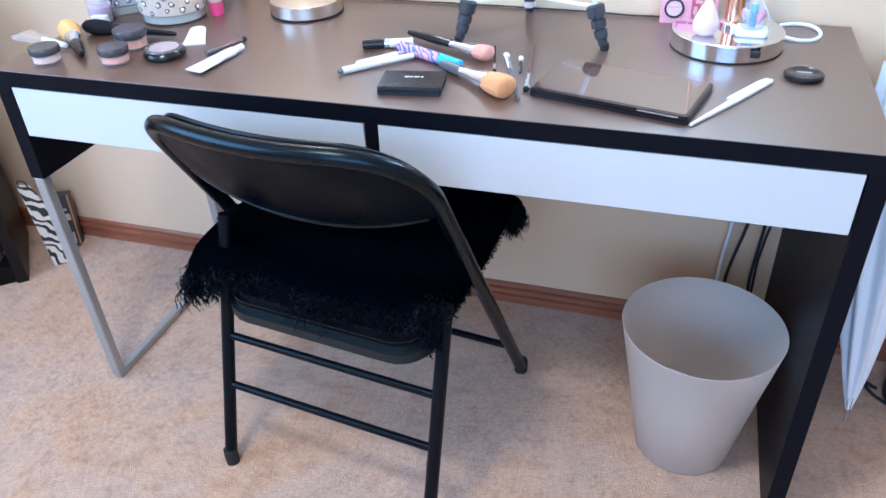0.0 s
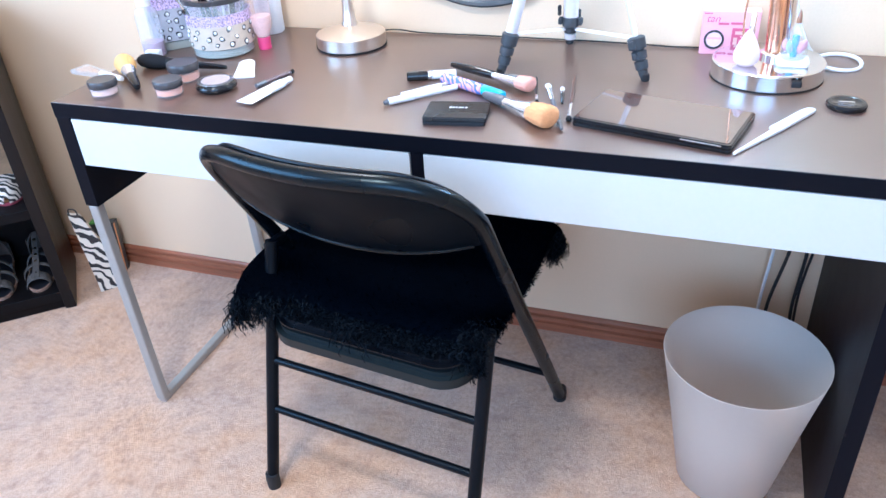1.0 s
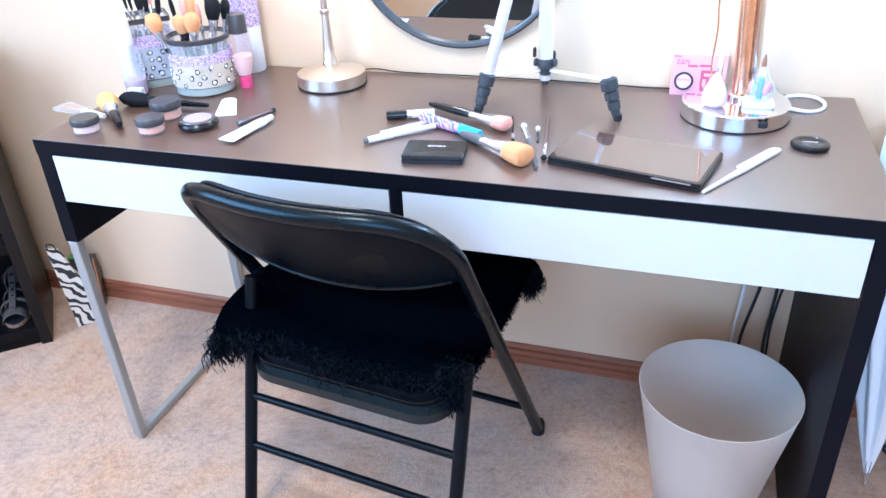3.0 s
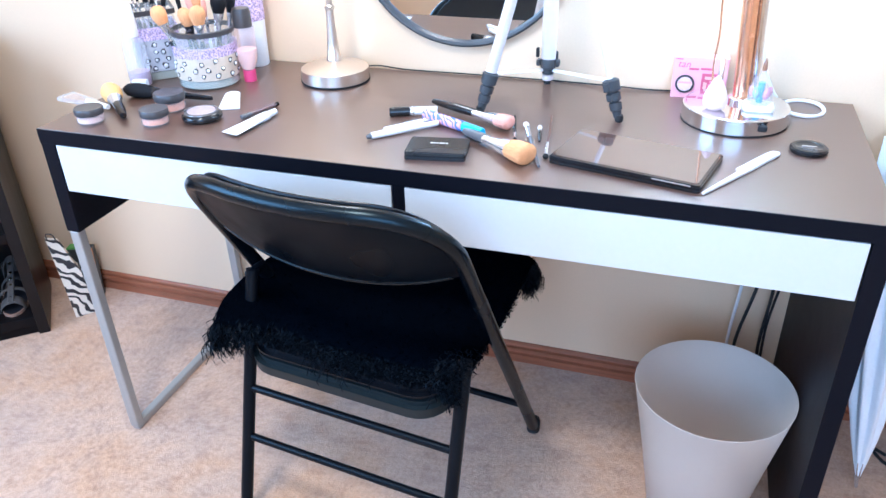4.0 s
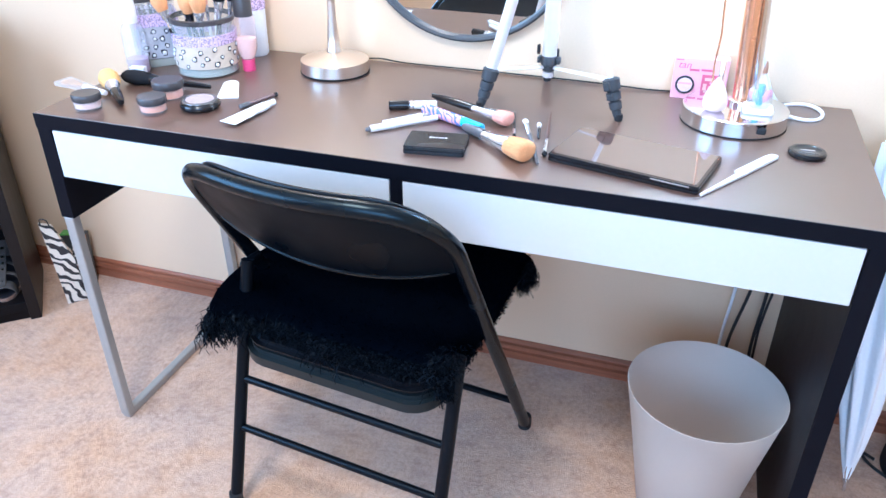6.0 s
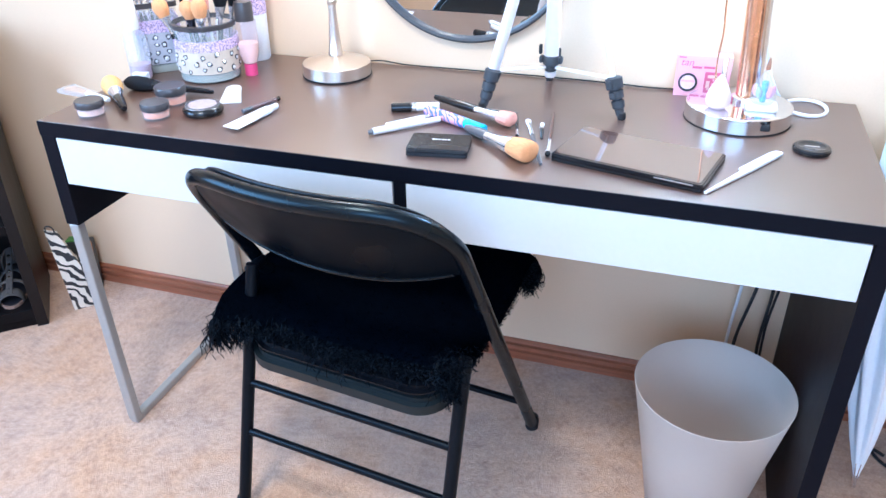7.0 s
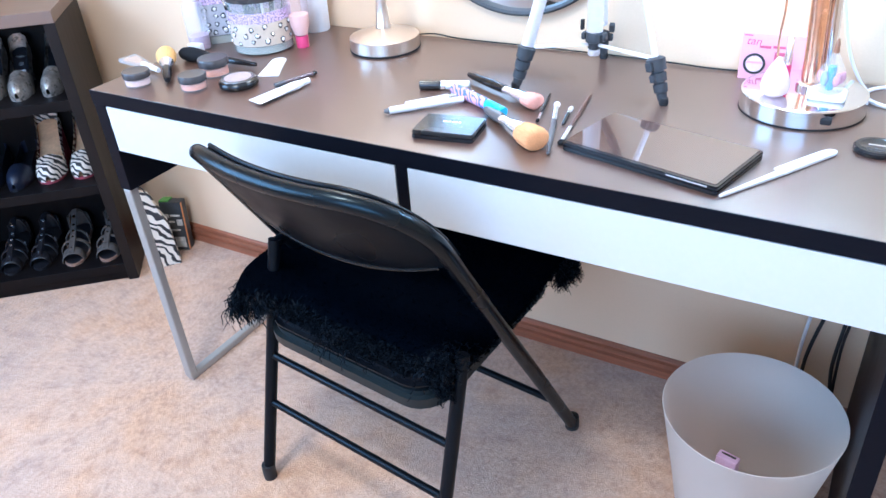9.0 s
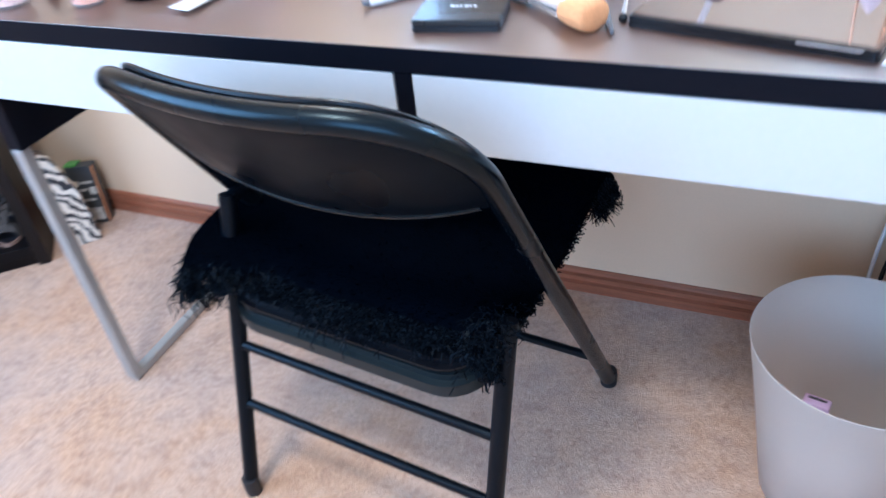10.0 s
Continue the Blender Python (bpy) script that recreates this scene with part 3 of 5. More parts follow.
# white lead coiled on the desk behind the chrome lamp
lead = thing("cable", "thin white power lead coiled in a loop on the desk", "cable")
ring = [(1.333 + 0.037 * math.cos(a), 0.450 + 0.044 * math.sin(a), H + 0.0035 + 0.001 * math.sin(2 * a)) for a in np.linspace(0, 2 * math.pi, 36, endpoint=False)]
part("coil", sweep(ring, 0.0034, 8, closed=True), WHITE_PLASTIC, lead, smooth=True)
part("tail", sweep(arc([(1.298, 0.454, H + 0.006), (1.279, 0.455, H + 0.030), (1.258, 0.454, H + 0.075), (1.237, 0.450, H + 0.16), (1.223, 0.443, H + 0.26)], 6), 0.0026, 8), WHITE_PLASTIC, lead, smooth=True)

# ---- tripod ----
tripod = thing("tripod", "silver camera tripod with black leg joints standing on the desk", "tripod")
TX, TY = 0.874, 0.375
ALU = mat("pale_aluminium", (0.74, 0.70, 0.71), 0.35, metal=0.35, vary=0.04, bump=0.01)
APEX = Vector((TX, TY, 1.20))
for foot, wide in (((0.766, 0.288, H), 0.0112), ((1.019, 0.306, H), 0.0050), ((0.852, 0.490, H), 0.0075)):
    f = Vector(foot)
    way = (APEX - f).normalized()
    a, b2 = f + way * 0.070, f + way * 0.455
    legm = part("leg", sweep([a, b2], wide, 12, flat=0.75), ALU, tripod, smooth=True)
    q = (APEX - f).to_track_quat("Z", "Y").to_matrix().to_4x4()
    jm = Matrix.Translation(f) @ q
    joints = lathe([(0, 0.010), (0.0075, 0.010), (0.0085, 0.024), (0.011, 0.026), (0.0115, 0.042), (0.0090, 0.043), (0.0090, 0.046), (0.0125, 0.047), (0.0130, 0.063), (0.0100, 0.064), (0.0100, 0.067), (0.0145, 0.068), (0.0155, 0.090), (0.011, 0.094), (0, 0.094)], 14)
    slim = 0.72 if foot[1] > 0.44 else 1.0
    joints.transform(Matrix.Diagonal((slim, slim, 0.82 * slim, 1)))
    part("joint", joints, GREY_PLASTIC, legm, "dark grey clamp joint", smooth=True, m=jm)
    part("clip", box(0.010, 0.020, -0.006, 0.006, 0.057, 0.072, 0.002), GREY_PLASTIC, legm, m=jm)
    part("clip", box(0.008, 0.017, -0.005, 0.005, 0.039, 0.051, 0.002), GREY_PLASTIC, legm, m=jm)
    part("foot", lathe([(0, 0), (0.0065, 0.0), (0.0078, 0.004), (0.007, 0.012), (0, 0.012)], 12, m=Matrix.Translation(f)), RUBBER, legm, smooth=True)
    part("brace", sweep([f + way * 0.074, (TX, TY, 0.799)], 0.0034, 8, flat=0.5), ALU, tripod, smooth=True)
part("column", sweep([(TX, TY, 0.818), (TX, TY, 1.16)], 0.0135, 20), ALU, tripod, smooth=True)
part("hub", lathe([(0, 0.792), (0.0105, 0.792), (0.0115, 0.797), (0.0115, 0.802), (0.0150, 0.804), (0.0150, 0.818), (0.0135, 0.821), (0, 0.821)], 20, m=pose(TX, TY, 0)), GREY_PLASTIC, tripod, smooth=True)
part("hub_ring", lathe([(0, 0.780), (0.0095, 0.780), (0.0105, 0.782), (0.0105, 0.790), (0, 0.7918)], 18, m=pose(TX, TY, 0)), ALU, tripod, smooth=True)
for s in (-1, 1):
    part("wing", box(TX + s * 0.018 - 0.0038, TX + s * 0.018 + 0.0038, TY - 0.008, TY + 0.008, 0.806, 0.819, 0.003), GREY_PLASTIC, tripod, smooth=True)
part("crank", box(TX - 0.022, TX - 0.016, TY - 0.012, TY - 0.004, 0.824, 0.842, 0.002), RUBBER, tripod)
part("head", lathe([(0, 1.15), (0.028, 1.15), (0.03, 1.17), (0.03, 1.215), (0.02, 1.23), (0, 1.23)], 20, m=pose(TX, TY, 0)), GREY_PLASTIC, tripod, smooth=True)

# black lead along the back of the desk
back_lead = thing("cable", "thin black power lead along the back of the desk", "cable")
part("lead", sweep(arc([(0.438, 0.500, H + 0.003), (0.478, 0.503, H + 0.007), (0.540, 0.502, H + 0.003), (0.685, 0.503, H + 0.003), (0.892, 0.503, H + 0.0025), (0.996, 0.493, H + 0.004), (1.047, 0.491, H + 0.003), (1.089, 0.497, H + 0.002), (1.140, 0.501, H + 0.002)], 6), 0.0016, 6), RUBBER, back_lead, smooth=True)


# ---- brushes, pencils, tubes ----
def along(a, b):
    """A pose at a whose z axis points to b."""
    return Matrix.Translation(a) @ (Vector(b) - Vector(a)).to_track_quat("Z", "Y").to_matrix().to_4x4()


def hair(name, color):
    return mat(name, color, 0.8, vary=0.25, scale=40, fine=700, bump=0.6, dist=0.001, stretch=(1, 1, 0.12), spec=0.15)


ORANGE_HAIR = hair("orange_bristle", (0.68, 0.34, 0.145))
PINK_HAIR = hair("pink_bristle", (0.68, 0.34, 0.26))
YELLOW_HAIR = hair("yellow_bristle", (0.70, 0.43, 0.16))
BLACK_HAIR = hair("black_bristle", (0.012, 0.012, 0.014))
TAN_HAIR = hair("tan_bristle", (0.46, 0.31, 0.19))
FERRULE = mat("ferrule_metal", (0.82, 0.82, 0.84), 0.18, metal=0.85, vary=0.05, bump=0.0)
GREY_HANDLE = mat("grey_handle", (0.10, 0.10, 0.11), 0.3, vary=0.1)
BROWN_HANDLE = mat("brown_handle", (0.10, 0.045, 0.03), 0.3, vary=0.2)


def brush(a, b, r, head, handle=BLACK_GLOSS, bristle=ORANGE_HAIR, label="makeup brush with black handle", split=(0.52, 0.76), flat=0.7, ferrule=FERRULE, name="makeup_brush", blunt=False):
    """A brush from the handle's end a to the tip of the bristles b; r and head are the radii of handle and bristles."""
    L = (Vector(b) - Vector(a)).length
    h, f = split[0] * L, split[1] * L
    t = thing(name, label, "brush", along(a, b), group="makeup brushes")
    part("handle", lathe([(0, 0), (r * 0.55, 0.001), (r * 0.75, 0.15 * h), (r, 0.7 * h), (r * 0.92, h), (0, h)], 14), handle, t, smooth=True)
    sq = Matrix.Diagonal((1, flat, 1, 1))
    neck = head * (0.86 if blunt else 0.72)
    part("ferrule", lathe([(0, h), (r * 0.98, h + 0.0005), (r * 1.0, h + 0.3 * (f - h)), (neck, f), (0, f)], 16, m=sq), ferrule, t, smooth=True)
    if blunt:
        shape = [(neck * 0.97, 0.001), (head * 0.95, 0.3), (head, 0.70), (head * 0.97, 0.88), (head * 0.80, 0.965), (head * 0.5, 0.99)]
    else:
        shape = [(head * 0.70, 0.001), (head * 0.95, 0.35), (head, 0.62), (head * 0.80, 0.86), (head * 0.4, 0.99)]
    part("bristles", lathe([(0, f)] + [(w, f + v * (L - f)) for w, v in shape] + [(0, L)], 26, m=sq, wobble=0.03), bristle, t, smooth=True)
    return t


TOP = H
brush((0.671, 0.295, TOP + 0.012), (0.843, 0.209, TOP + 0.015), 0.0080, 0.0168, bristle=PINK_HAIR, label="blush brush with black handle, silver ferrule and pink bristles", flat=0.75, split=(0.55, 0.85), blunt=True)
brush((0.771, 0.166, TOP + 0.010), (0.906, 0.070, TOP + 0.018), 0.0088, 0.0218, bristle=ORANGE_HAIR, handle=GREY_HANDLE, label="powder brush with grey handle and fluffy orange bristles", split=(0.34, 0.745), flat=0.80, blunt=True)
brush((0.136, 0.077, TOP + 0.010), (0.018, 0.186, TOP + 0.020), 0.0095, 0.020, bristle=YELLOW_HAIR, label="short black brush with fluffy yellow bristles", split=(0.38, 0.58), flat=0.9)
brush((0.240, 0.212, TOP + 0.008), (0.044, 0.200, TOP + 0.015), 0.0066, 0.0165, bristle=BLACK_HAIR, label="black face brush with fluffy black bristles", split=(0.42, 0.66), flat=0.9, ferrule=BLACK_GLOSS)
brush((0.834, 0.281, TOP + 0.003), (0.862, 0.163, TOP + 0.003), 0.0026, 0.003, bristle=BLACK_HAIR, label="thin black eye brush lying on the desk", split=(0.7, 0.9))
brush((0.924, 0.062, TOP + 0.0045), (0.862, 0.245, TOP + 0.0045), 0.0042, 0.0055, bristle=WHITE_PLASTIC, handle=GREY_HANDLE, label="eye brush with grey handle and white tip", split=(0.62, 0.9))
brush((0.899, 0.297, TOP + 0.003), (0.927, 0.099, TOP + 0.004), 0.0030, 0.0048, bristle=BLACK_HAIR, handle=BROWN_HANDLE, label="thin brown-handled liner brush with silver ferrule", split=(0.66, 0.93))
brush((0.903, 0.168, TOP + 0.003), (0.889, 0.241, TOP + 0.003), 0.0034, 0.0040, bristle=WHITE_PLASTIC, label="short dark applicator with white tip", split=(0.6, 0.75))


def rod(name, label, category, a, b, pieces, seg=16):
    """A pencil or tube: pieces are (part, from, to, radius at start, radius at end, material) in shares of its length."""
    L = (Vector(b) - Vector(a)).length
    t = thing(name, label, category, along(a, b))
    for pn, s0, s1, r0, r1, m in pieces:
        c = min(r0, r1) * 0.18
        part(pn, lathe([(0, s0 * L), (r0 - c, s0 * L), (r0, s0 * L + c), (r1, s1 * L - c), (r1 - c, s1 * L), (0, s1 * L)], seg), m, t, smooth=True)
    return t


rod("mascara", "black and silver mascara tube with a white cap", "mascara", (0.609, 0.226, TOP + 0.0085), (0.692, 0.258, TOP + 0.0085),
    [("tube", 0, 0.42, 0.0082, 0.0082, BLACK_GLOSS), ("band", 0.421, 0.52, 0.0084, 0.0084, FERRULE), ("cap", 0.521, 1, 0.0076, 0.0076, WHITE_PLASTIC)])
rod("pen", "slim white eyeliner pen lying on the desk", "pen", (0.614, 0.105, TOP + 0.0062), (0.713, 0.198, TOP + 0.0075),
    [("tip", 0, 0.06, 0.0035, 0.0050, GREY_HANDLE), ("cap", 0.061, 0.40, 0.0060, 0.0062, WHITE_PLASTIC), ("barrel", 0.401, 1, 0.0054, 0.0050, WHITE_PLASTIC)])
rod("pen", "white eyeliner pen with a grey clip", "pen", (0.631, 0.144, TOP + 0.0055), (0.713, 0.236, TOP + 0.0055),
    [("cap", 0, 0.62, 0.0052, 0.0052, WHITE_PLASTIC), ("barrel", 0.621, 1, 0.0044, 0.0036, FERRULE)])
BLUE_PRINT = stripes_material("red_blue_print", (0.66, 0.34, 0.40), (0.10, 0.16, 0.50), 46, 0.45, 9.0, 0.35)
CYAN = mat("cyan_plastic", (0.10, 0.46, 0.72), 0.35, vary=0.05, bump=0.0)
rod("lip_balm", "slim tube printed in red and blue with a cyan cap", "cosmetic tube", (0.678, 0.228, TOP + 0.0105), (0.805, 0.164, TOP + 0.0100),
    [("tube", 0, 0.68, 0.0098, 0.0098, BLUE_PRINT), ("cap", 0.681, 1, 0.0092, 0.0086, CYAN)])
rod("pencil", "dark rose-brown eyeliner pencil with black ends", "pencil", (0.347, 0.140, TOP + 0.0045), (0.377, 0.226, TOP + 0.0045),
    [("cap", 0, 0.25, 0.0045, 0.0045, GREY_HANDLE), ("barrel", 0.251, 0.92, 0.0038, 0.0038, mat("rose_barrel", (0.13, 0.085, 0.085), 0.3, vary=0.1)), ("end", 0.921, 1, 0.0042, 0.0042, BLACK_GLOSS)])

# white squeeze tube with a flat crimped end
tube = thing("squeeze_tube", "white squeeze tube with a flat crimped end", "cosmetic tube", along((0.372, 0.058, TOP + 0.006), (0.402, 0.197, TOP + 0.008)))
b = bmesh.new()
rows = []
for s, w, h in ((0, 0.0185, 0.0010), (0.012, 0.0180, 0.0018), (0.030, 0.0160, 0.0040), (0.045, 0.0155, 0.0052), (0.066, 0.0120, 0.0064), (0.085, 0.0120, 0.0074), (0.098, 0.0105, 0.0074), (0.104, 0.007, 0.006)):
    rows.append([b.verts.new((w * math.cos(q), h * math.sin(q), s)) for q in np.linspace(0, 2 * math.pi, 16, endpoint=False)])
for r0, r1 in zip(rows, rows[1:]):
    for k in range(16):
        b.faces.new((r0[k], r0[(k + 1) % 16], r1[(k + 1) % 16], r1[k]))
b.faces.new(rows[0])
b.faces.new(rows[-1])
part("tube", b, WHITE_PLASTIC, tube, smooth=True)
part("cap", lathe([(0, 0.104), (0.0062, 0.104), (0.0058, 0.122), (0, 0.1225)], 14), WHITE_PLASTIC, tube, smooth=True)

# white plastic tip, and the fan brush in its clear sleeve
tip = thing("lash_guard", "small white plastic guard with a rounded end", "plastic guard", pose(0.295, 0.181, TOP, 0, 0, 27))
part("plate", plate([(-0.021, 0.0), (0.021, 0.0), (0.0175, 0.050)] + [(0.0155 * math.cos(a), 0.088 + 0.018 * math.sin(a)) for a in np.linspace(0.1, 3.04, 11)] + [(-0.0175, 0.050)], 0.0, 0.0035, 0.001), WHITE_PLASTIC, tip)
CLEAR = mat("clear_plastic", (0.76, 0.76, 0.80), 0.08, vary=0.02, bump=0.0, alpha=0.26)
fan = thing("fan_brush", "fan brush with tan bristles in a clear sleeve", "brush", along((0.071, 0.115, TOP + 0.0085), (-0.074, 0.152, TOP + 0.0085)), group="makeup brushes")
part("handle", lathe([(0, 0), (0.005, 0.001), (0.006, 0.05), (0.006, 0.065), (0, 0.065)], 12), WHITE_PLASTIC, fan, smooth=True)
part("bristles", plate([(-0.005, 0.065), (0.005, 0.065), (0.0150, 0.112), (0.0155, 0.126), (0.0, 0.1295), (-0.0155, 0.126), (-0.0150, 0.112)], -0.003, 0.003, 0.0012), TAN_HAIR, fan, m=pose(0, 0, 0, 90, 0, 0))
part("sleeve", plate([(-0.007, 0.03), (0.007, 0.03), (0.0195, 0.135), (-0.0195, 0.135)], -0.0045, 0.0045, 0.0012), CLEAR, fan, "clear plastic sleeve", m=pose(0, 0, 0, 90, 0, 0))

# ---- pots and compacts ----
CLEAR_POT = mat("clear_pot", (0.86, 0.82, 0.82), 0.08, vary=0.03, bump=0.0, alpha=0.14)
GREY_LID = mat("smoky_lid", (0.055, 0.050, 0.052), 0.30, vary=0.1, bump=0.01)


def pot(x, y, r, h, powder, label):
    r *= 0.93
    t = thing("cosmetic_pot", label, "cosmetic pot", pose(x, y, TOP), group="loose powder pots")
    part("jar", lathe([(0, 0), (r * 0.93, 0), (r * 0.97, 0.002), (r * 0.97, h * 0.58), (r * 0.92, h * 0.58), (r * 0.90, 0.004), (0, 0.003)], 36), CLEAR_POT, t, smooth=True)
    part("powder", lathe([(0, 0.0045), (r * 0.88, 0.0045), (r * 0.885, h * 0.50), (r * 0.4, h * 0.54), (0, h * 0.53)], 24), powder, t, smooth=True)
    part("lid", lathe([(0, h * 0.585), (r, h * 0.585), (r * 1.02, h * 0.62), (r * 1.02, h * 0.94), (r * 0.97, h), (r * 0.5, h * 0.985), (0, h * 0.985)], 36), GREY_LID, t, "smoky grey screw lid", smooth=True)


PALE = mat("pale_powder", (0.70, 0.48, 0.43), 0.9, vary=0.1, bump=0.2)
PEACH = mat("peach_powder", (0.70, 0.30, 0.17), 0.9, vary=0.1, bump=0.2)
pot(0.079, 0.055, 0.0275, 0.030, PALE, "clear pot of pale powder with a smoky lid")
pot(0.204, 0.079, 0.0275, 0.030, PEACH, "clear pot of peach powder with a smoky lid")
pot(0.186, 0.153, 0.0310, 0.036, PEACH, "larger clear pot of peach powder with a smoky lid")
comp = thing("compact", "round black compact with a pale pink window", "compact", pose(0.274, 0.124, TOP))
part("case", lathe([(0, 0), (0.031, 0), (0.0365, 0.004), (0.0375, 0.008), (0.0365, 0.0115), (0.031, 0.0155), (0.027, 0.0165), (0, 0.0165)], 44), BLACK_GLOSS, comp, smooth=True)
part("bezel", lathe([(0.0262, 0.0150), (0.0325, 0.0150), (0.0318, 0.0168), (0.0290, 0.0176), (0.0262, 0.0172), (0.0262, 0.0150)], 44), mat("grey_bezel", (0.16, 0.15, 0.15), 0.22, metal=0.4, bump=0.0), comp, "smoky grey bezel", smooth=True)
part("window", lathe([(0, 0.0167), (0.0260, 0.0167), (0.0255, 0.0176), (0.012, 0.0184), (0, 0.0186)], 36), mat("pink_window", (0.42, 0.34, 0.34), 0.12, vary=0.1, scale=60, bump=0.0), comp, "pale pink lid window", smooth=True)
pal = thing("palette", "flat black eyeshadow palette with white lettering", "palette", pose(0.750, 0.084, TOP, 0, 0, 8.5))
part("base", plate(rounded(0.100, 0.070, 0.004, 3), 0.0, 0.0072, 0.0012), BLACK_GLOSS, pal)
lid = part("lid", plate(rounded(0.100, 0.070, 0.004, 3), 0.0078, 0.0138, 0.0015), mat("satin_black_lid", (0.014, 0.014, 0.014), 0.27, vary=0.1, bump=0.0, coat=0.3), pal)
for k, w in enumerate((0.005, 0.004, 0.003, 0.005, 0.003, 0.004)):
    part("lettering", box(-0.013 + 0.0052 * k, -0.013 + 0.0052 * k + w * 0.8, 0.006, 0.0105, 0.0139, 0.0141), WHITE_PLASTIC, lid)
cap = thing("lens_cap", "round black plastic cap lying on the desk", "cap", pose(1.329, 0.246, TOP))
part("disc", lathe([(0, 0), (0.028, 0), (0.0295, 0.003), (0.0295, 0.008), (0.027, 0.011), (0.022, 0.0112), (0.021, 0.0102), (0, 0.0102)], 44, m=Matrix.Diagonal((1, 1, 0.8, 1))), BLACK_GLOSS, cap, smooth=True)
part("lettering", box(-0.011, 0.011, -0.001, 0.003, 0.0083, 0.0085), FERRULE, cap)
# wide palette with a glossy lid
tab = thing("palette_case", "wide flat makeup case with a glossy mirror-like black lid", "makeup case", pose(0.933, 0.090, TOP, 0, 0, -13.6))
part("base", plate(rounded(0.240, 0.136, 0.006, 4, 0.120, 0.068), 0.0, 0.0065, 0.001), BLACK_GLOSS, tab)
part("lid", plate(rounded(0.240, 0.136, 0.006, 4, 0.120, 0.068), 0.007, 0.0125, 0.0014), BLACK_GLOSS, tab)
# brown base colour carries the wall and desk mirrored in the lid
part("inlay", plate(rounded(0.232, 0.126, 0.004, 4, 0.1185, 0.070), 0.0126, 0.0131), mat("brown_reflection_film", (0.090, 0.050, 0.038), 0.05, vary=0.1, bump=0.0, coat=0.6, ior=2.0, tint=(1.0, 0.95, 0.90)), tab, "glossy black lid film, brown reflection put into its colour")
part("rim_stripe", box(0.168, 0.226, -0.0004, 0.001, 0.0092, 0.0112), FERRULE, tab, "thin silver stripe along the edge")
# white brow razor
razor = thing("brow_razor", "slim white folding brow razor", "razor", along((1.171, 0.033, TOP + 0.003), (1.288, 0.229, TOP + 0.003)))
part("handle", plate([(-0.002, 0.0), (0.002, 0.0), (0.0058, 0.110), (-0.0058, 0.110)], -0.0022, 0.0022, 0.0008), WHITE_PLASTIC, razor, m=pose(0, 0, 0, 90, 0, 0))
part("blade_guard", plate([(-0.0060, 0.1102), (0.0125, 0.1102), (0.0115, 0.196), (0.0085, 0.213), (-0.002, 0.2165), (-0.006, 0.210)], -0.0024, 0.0024, 0.0009), WHITE_PLASTIC, razor, m=pose(0, 0, 0, 90, 0, 0))

# ---- containers at the left ----
def glitter(name, color):
    m = mat(name, color, 0.28, metal=0.35, vary=0.7, scale=300, fine=1400, bump=1.0, dist=0.002)
    return m


LILAC = glitter("lilac_glitter", (0.66, 0.52, 0.80))
GLASS = mat("thin_glass", (0.80, 0.84, 0.84), 0.04, vary=0.02, bump=0.0, alpha=0.16)
GLASS_FOOT = mat("glass_foot", (0.36, 0.38, 0.35), 0.06, vary=0.05, scale=20, bump=0.0, coat=0.5)
PEARL = mat("pearl_wrap", (0.58, 0.49, 0.39), 0.4, vary=0.08, scale=30)
GREYWRAP = mat("grey_wrap", (0.42, 0.42, 0.46), 0.4, vary=0.12, scale=30)
SPOT = mat("dark_spot", (0.03, 0.03, 0.034), 0.4, vary=0.1)
GEM = mat("rhinestone", (0.88, 0.89, 0.92), 0.06, metal=0.3, vary=0.05, bump=0.0)
gem_mesh = spot_mesh = None


def gem_at(parent, m, size):
    """A faceted stone on a dark, broken ring: painted shade on the round cup, leopard print on the square one."""
    global gem_mesh, spot_mesh
    if gem_mesh is None:
        g = part("gem", lathe([(0.0035, 0.0002), (0.0035, 0.0012), (0.0018, 0.0028), (0, 0.0030)], 7), GEM, parent)
        k = part("spot", plate([(0.0054 * (1 + 0.22 * math.sin(2.3 * q) + 0.15 * math.cos(5.1 * q)) * math.cos(q), 0.0054 * (1 + 0.2 * math.cos(3.3 * q)) * math.sin(q)) for q in np.linspace(0.5, 5.6, 14)], -0.0006, 0.0004), SPOT, parent)
        gem_mesh, spot_mesh = g.data, k.data
    else:
        g, k = new("gem", gem_mesh), new("spot", spot_mesh)
        g.parent = k.parent = parent
    g.matrix_local = m @ Matrix.Diagonal((size, size, size, 1))
    k.matrix_local = m @ pose(0, 0, 0, 0, 0, random.uniform(0, 360)) @ Matrix.Diagonal((size * 0.98, size * random.uniform(0.75, 1.15), 1, 1))


# round glass
cup = thing("brush_holder", "round glass brush holder wrapped in lilac glitter and rhinestones", "brush holder", pose(0.163, 0.325, TOP) @ LARGER, group="brush holders")
R = 0.0605
part("glass", lathe([(0, 0.002), (R - 0.006, 0.0), (R, 0.004), (R, 0.022), (R + 0.001, 0.112), (R - 0.002, 0.112), (R - 0.0035, 0.020), (0, 0.016)], 64), GLASS, cup, "clear glass wall", smooth=True)
part("foot", lathe([(0, 0.0005), (R - 0.007, 0.0005), (R - 0.002, 0.004), (R - 0.002, 0.018), (0, 0.018)], 64), GLASS_FOOT, cup, "thick glass foot", smooth=True)
part("wrap", lathe([(R - 0.001, 0.020), (R + 0.0018, 0.020), (R + 0.0022, 0.064), (R - 0.001, 0.064), (R - 0.001, 0.020)], 64), PEARL, cup, smooth=True)
